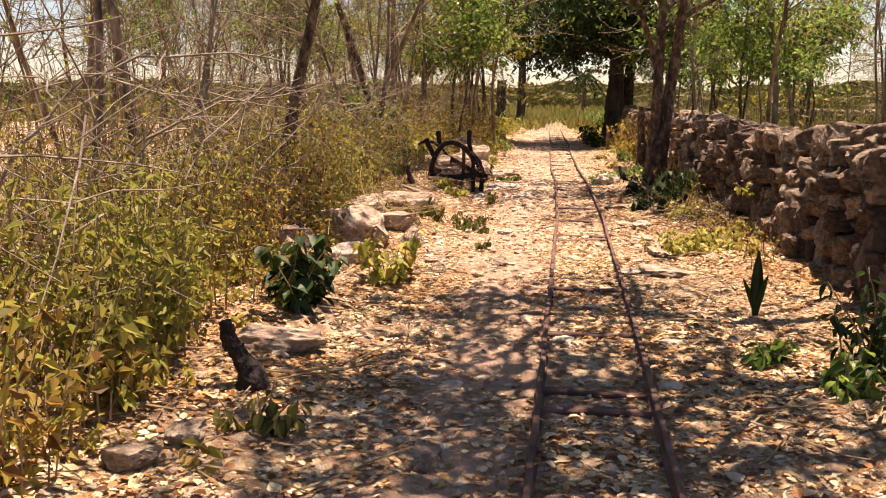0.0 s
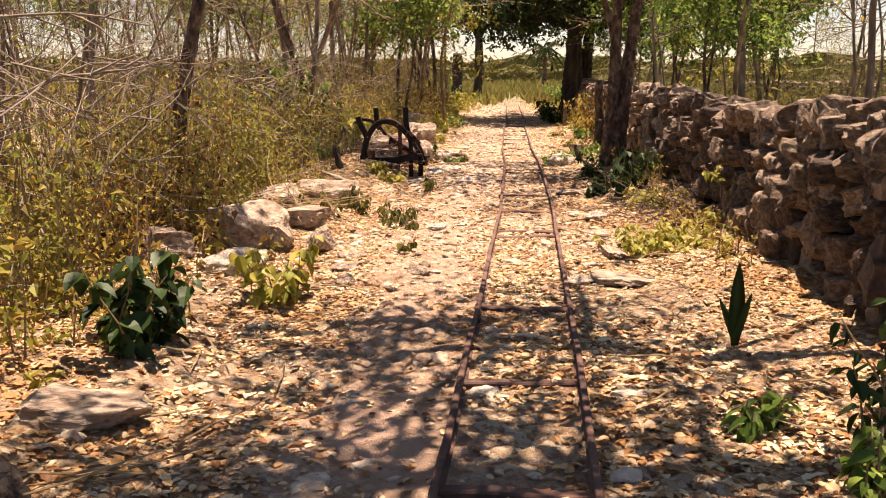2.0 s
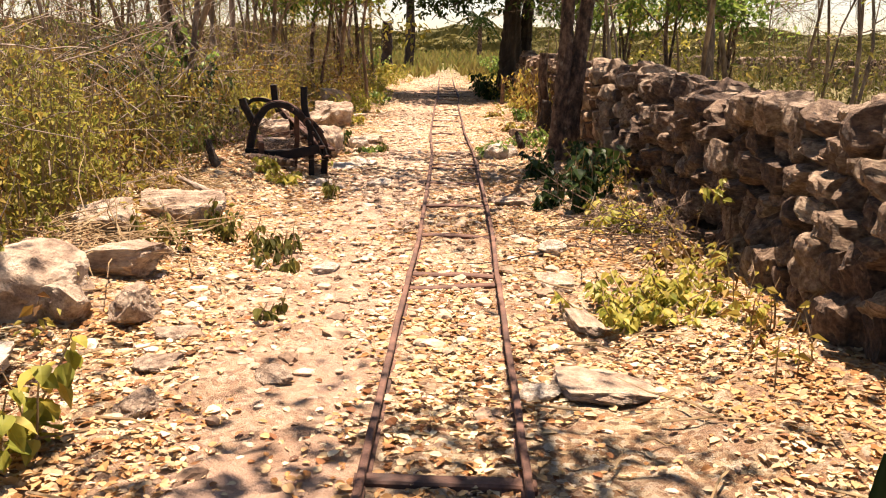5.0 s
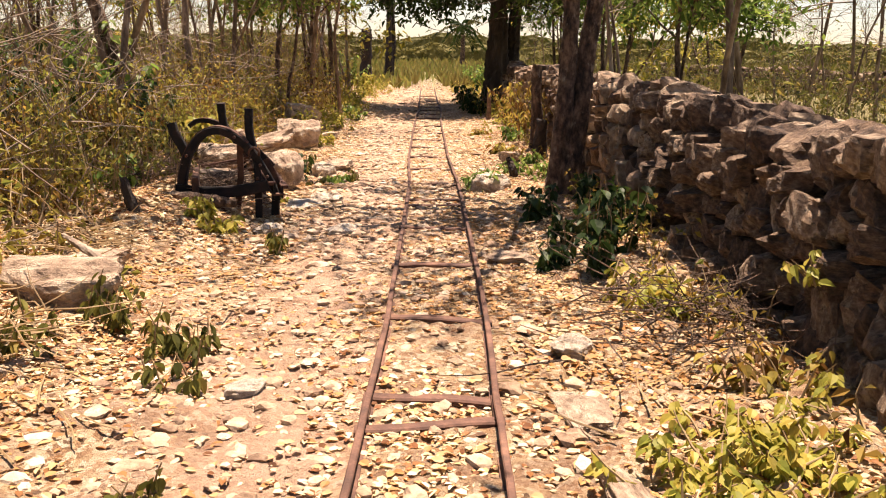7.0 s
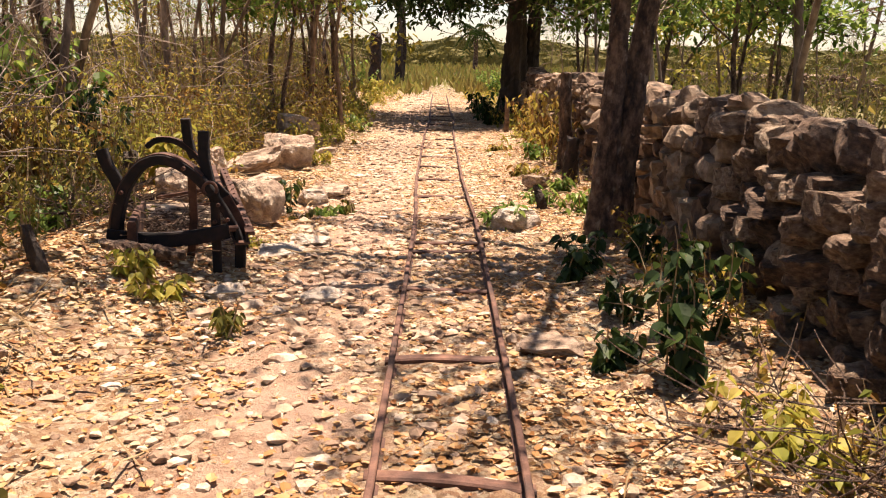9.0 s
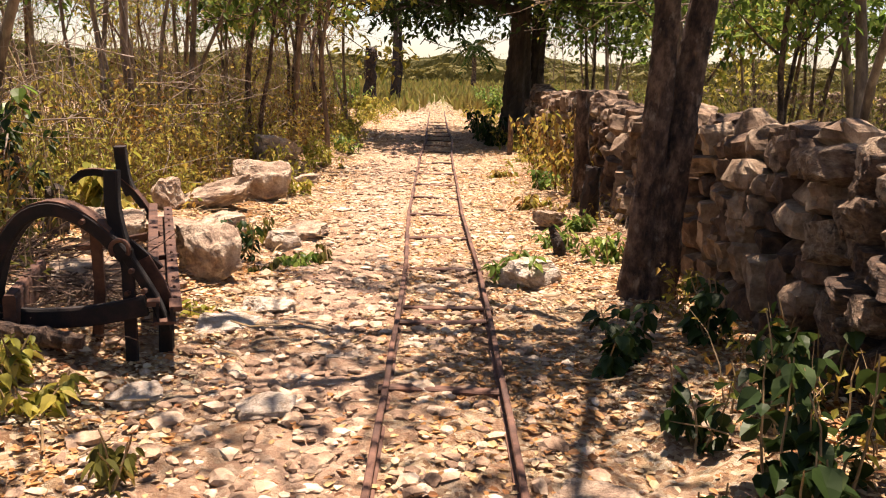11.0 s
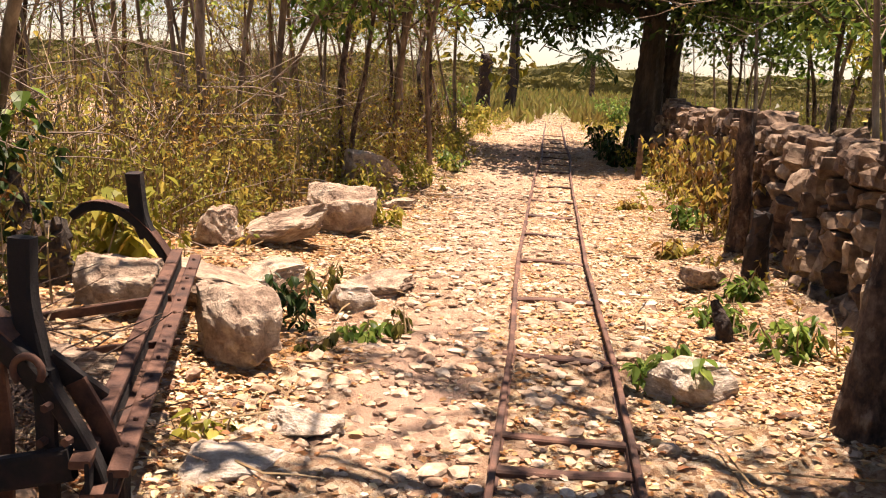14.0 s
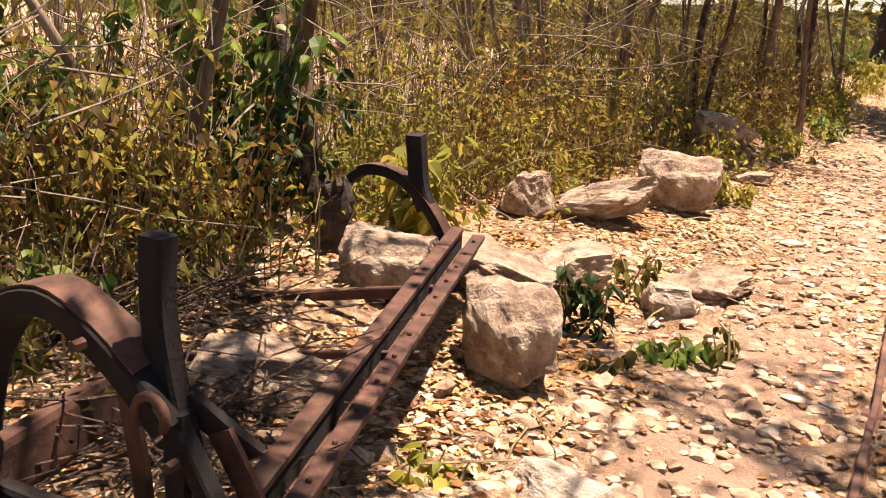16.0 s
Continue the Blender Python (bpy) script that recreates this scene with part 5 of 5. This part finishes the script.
leafy_plant("vine", 409, -3.6, 15.3, 1.5, 0.4, 12, 22, 0.10, M_DARK, "dark green vine hanging over dry brush", "vine", 0.75)
for k, (x, y, h) in enumerate(((2.12, 21.3, 1.15), (2.08, 22.6, 1.2), (2.15, 23.9, 1.1), (2.05, 25.6, 0.95))):
    leafy_plant("vine", 430 + k, x, y, h, 0.4, 14, 16, 0.10, M_BRUSH, "withered brown vine hanging over the stone wall", "vine", 0.6, "withered vines on the wall", 0.9)
sprig = leafy_plant("wall_plant", 410, 2.2, 10.6, 0.22, 0.08, 4, 7, 0.07, M_YELLOW, "small yellow-green plant rooted between the wall stones", "plant", 0.7)
sprig.matrix_basis = pose(2.24, 10.6, 0.47, 0, -35, 0)

# leafy young trees behind the wall
LEAFY = []
for k in range(3):
    LEAFY.append(make_tree("young_tree", 90 + k, [(0, 0, 0.08 * (k - 1), 0.05, 1.0), (0.05, 0, 0.2, -0.1, 0.7)], 3.8, 0.05, M_BARK, (M_GREEN, M_YELLOW, M_GREEN)[k], 1900, 0.14, 10, 1, 0.7, 0.07, 0.16,
                           "leafy young tree with an open green crown", "tree", "leafy young trees along the way", 0.25))
for k, (x, y, size) in enumerate(((3.6, 23.0, 1.0), (4.4, 26.0, 1.0), (3.9, 19.5, 0.95), (6.3, 24.5, 1.1), (8.0, 30.0, 1.2), (3.5, 29.5, 1.0), (5.4, 31.0, 1.1), (10.0, 38.0, 1.3), (-2.3, 27.2, 1.15), (-2.4, 23.8, 1.15), (-4.6, 33.0, 1.2), (-7.0, 24.0, 1.3), (-9.0, 31.0, 1.4), (-8.0, 37.0, 1.3), (-12.0, 28.0, 1.4), (-6.5, 42.0, 1.3), (-1.95, 28.8, 1.45))):
    if k < 3:
        set_at(LEAFY[k], x, y, 40 * k, size)
    else:
        copy_thing(LEAFY[k % 3], pose(x, y, float(ground_z(x, y)), 0, 0, 77 * k)).scale = (size, size, size)


rough_log("dead_tree", [(-2.5, 49.0, -0.1), (-2.5, 49.0, 0.8), (-2.48, 49.0, 1.6), (-2.46, 49.0, 2.45)], [0.3, 0.27, 0.26, 0.25], M_CHAR, "dark dead tree trunk broken off at the top", "dead tree", 78)
rough_log("log", [(-4.6, 47.5, 0.25), (-3.8, 47.4, 0.3), (-3.0, 47.6, 0.35)], [0.28, 0.3, 0.22], M_CHAR, "dark fallen trunk lying in shrubs", "log", 79)


def build_palm():
    ob = tagged(new("palm_tree"), "distant palm with drooping fronds in the open field", "palm")
    s = Soup()
    s.tube([(0, 0, -0.1), (0.05, 0, 1.5), (0.0, 0, 3.4)], [0.25, 0.2, 0.18], 8)
    child("trunk", s.mesh("trunk", M_BARK, True), ob)
    rng = np.random.default_rng(9)
    for k in range(17):
        a = k * 2.399
        lift = rng.uniform(-0.3, 1.7)
        us = np.linspace(0, 1, 12)
        R = 1.9 * us
        rib = np.stack([np.cos(a) * R, np.sin(a) * R, 3.4 + lift * us * 1.7 - 1.5 * us ** 2], -1)
        f = Soup()
        f.tube(rib, np.linspace(0.03, 0.008, 12), 4, False)
        pos = np.repeat(rib[1:], 6, axis=0)
        sd = np.tile([1, -1], len(pos) // 2)[:, None]
        way = np.array([[-math.sin(a), math.cos(a), -0.5]]) * np.array([[1, 1, 1]]) * np.hstack([sd, sd, np.ones_like(sd)]) + np.array([[math.cos(a) * 0.5, math.sin(a) * 0.5, 0]])
        f.leaves(pos, way + rng.normal(0, 0.1, way.shape), np.tile([0, 0, 1.0], (len(pos), 1)), np.full(len(pos), 0.5), np.full(len(pos), 0.06), 0.2)
        child("frond", f.mesh("frond", M_DARK if k % 4 else M_OLIVE), ob)
    ob.matrix_basis = pose(3.7, 100.0, 0)
    ob.scale = (1.15, 1.15, 1.15)


# ---- dry stone walls ----
WALL_STONES = [rock_mesh("stone", 500 + k, M_WALL, 6, 0.42 + 0.09 * (k % 4), 0.15, 4) for k in range(16)]
COARSE = [[rock_mesh("stone", 500 + k, M_WALL, cuts, 0.42 + 0.09 * (k % 4), 0.15, 4) for k in range(16)] for cuts in (3, 1)]
WALL_X, WALL_TOP = 2.28, 1.09


def crest(y, top):
    """The near stretch of the wall is a little lower."""
    return top + float(np.interp(y, [5, 8, 9.5, 11, 13.5], [0.04, 0.02, -0.04, -0.09, 0.0]))


def stone_places(rng, y0, y1, face_x, top, depth, back=False):
    """Courses of uneven stones: place, size and turn of each."""
    out = []
    z, course = -0.08, 0
    while z < top - 0.10:
        h = rng.uniform(0.16, 0.25) if course else rng.uniform(0.26, 0.33)
        y = y0 - rng.uniform(0, 0.3)
        while y < y1:
            big = rng.random() < 0.2
            w = rng.uniform(0.26, 0.36) if big else rng.uniform(0.13, 0.25)
            hh = h * rng.uniform(0.8, 1.3)
            if z + h / 2 > crest(y, top) - 0.02:
                y += w
                continue
            out.append((face_x + depth / 2 + rng.normal(0, 0.055) + 0.05 * z, y + w / 2, z + h / 2 + rng.normal(0, 0.02) + 0.05 * math.sin(0.9 * y), depth * rng.uniform(0.9, 1.15), w * 1.04, hh * 1.06, rng.normal(0, 9), rng.normal(0, 7), rng.normal(0, 9) + rng.choice([0, 180])))
            y += w
        z += h
        course += 1
    y = y0
    while y < y1:
        w = rng.uniform(0.16, 0.36)
        h = rng.uniform(0.17, 0.28)
        out.append((face_x + 0.28 + rng.normal(0, 0.06), y + w / 2, crest(y, top) + h * 0.18 + 0.05 * math.sin(0.9 * y) + rng.normal(0, 0.03), rng.uniform(0.26, 0.42), w * 1.05, h, rng.normal(0, 9), rng.normal(0, 9), rng.normal(0, 14) + rng.choice([0, 180])))
        if rng.random() < 0.7:
            out.append((face_x + 0.68 + rng.normal(0, 0.05), y + w / 2, crest(y, top) - 0.02 + rng.normal(0, 0.03), 0.34, w * 1.05, rng.uniform(0.2, 0.3), rng.normal(0, 10), rng.normal(0, 10), rng.normal(0, 20)))
        y += w
    return out


def build_wall(name, label, y0, y1, face_x, top, picked, seed, turn=0.0):
    rng = np.random.default_rng(seed)
    places = stone_places(rng, y0, y1, face_x, top, 0.36)
    n = int((y1 - y0) / 0.5)
    ys = np.linspace(y0, y1, n)
    # added dark core: makes the gaps between the stones look shaded
    core = Soup()
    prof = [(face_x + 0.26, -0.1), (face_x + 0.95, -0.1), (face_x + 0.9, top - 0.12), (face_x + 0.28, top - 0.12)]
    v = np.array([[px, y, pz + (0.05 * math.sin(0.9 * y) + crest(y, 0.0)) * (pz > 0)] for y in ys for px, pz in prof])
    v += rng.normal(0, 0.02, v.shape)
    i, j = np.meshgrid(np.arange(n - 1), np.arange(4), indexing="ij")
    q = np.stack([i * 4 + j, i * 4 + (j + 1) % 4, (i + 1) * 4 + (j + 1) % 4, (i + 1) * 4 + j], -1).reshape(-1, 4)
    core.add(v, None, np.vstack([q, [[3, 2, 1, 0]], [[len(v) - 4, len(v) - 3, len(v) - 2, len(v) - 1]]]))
    wall = tagged(new(name, core.mesh(name, M_GAP_SHADE)), label, "wall", kind="structure")
    protos = []
    for me in COARSE[0 if picked else 1]:
        co = np.empty(len(me.vertices) * 3, dtype=np.float32)
        me.vertices.foreach_get("co", co)
        protos.append((co.reshape(-1, 3), np.array([p.vertices[:] for p in me.polygons])))
    rest = Soup()
    made = 0
    for k, (x, y, z, sx, sy, sz, rx, ry, rz) in enumerate(places):
        kind = int(rng.integers(0, 16))
        m = pose(x, y, z, rx, ry, rz)
        if picked and picked[0] < y < picked[1] and x < face_x + 0.6 and made < 300:
            made += 1
            ob = new("stone", WALL_STONES[kind])
            ob.parent = wall
            ob.matrix_basis = m
            ob.scale = (sx, sy, sz)
        else:
            V, F = protos[kind]
            M3 = np.array(m.to_3x3())
            rest.add((V * np.array([sx, sy, sz])) @ M3.T + np.array([x, y, z]), None, F)
    tagged(child("stonework", rest.mesh("stonework", M_WALL_FAR), wall, "rest of the rough dry-laid stones"), kind="stuff")
    return wall


build_palm()
build_wall("wall_stone", "rough dry-laid wall of brown weathered limestone", 4.2, 30.2, WALL_X, WALL_TOP, (6.8, 14.6), 81)
far_wall = build_wall("wall_field", "low rough stone wall across the dry field", 0.0, 46.0, 0.0, 0.95, None, 82)
far_wall.matrix_basis = pose(19.0, 14.0, 0, 0, 0, 8)
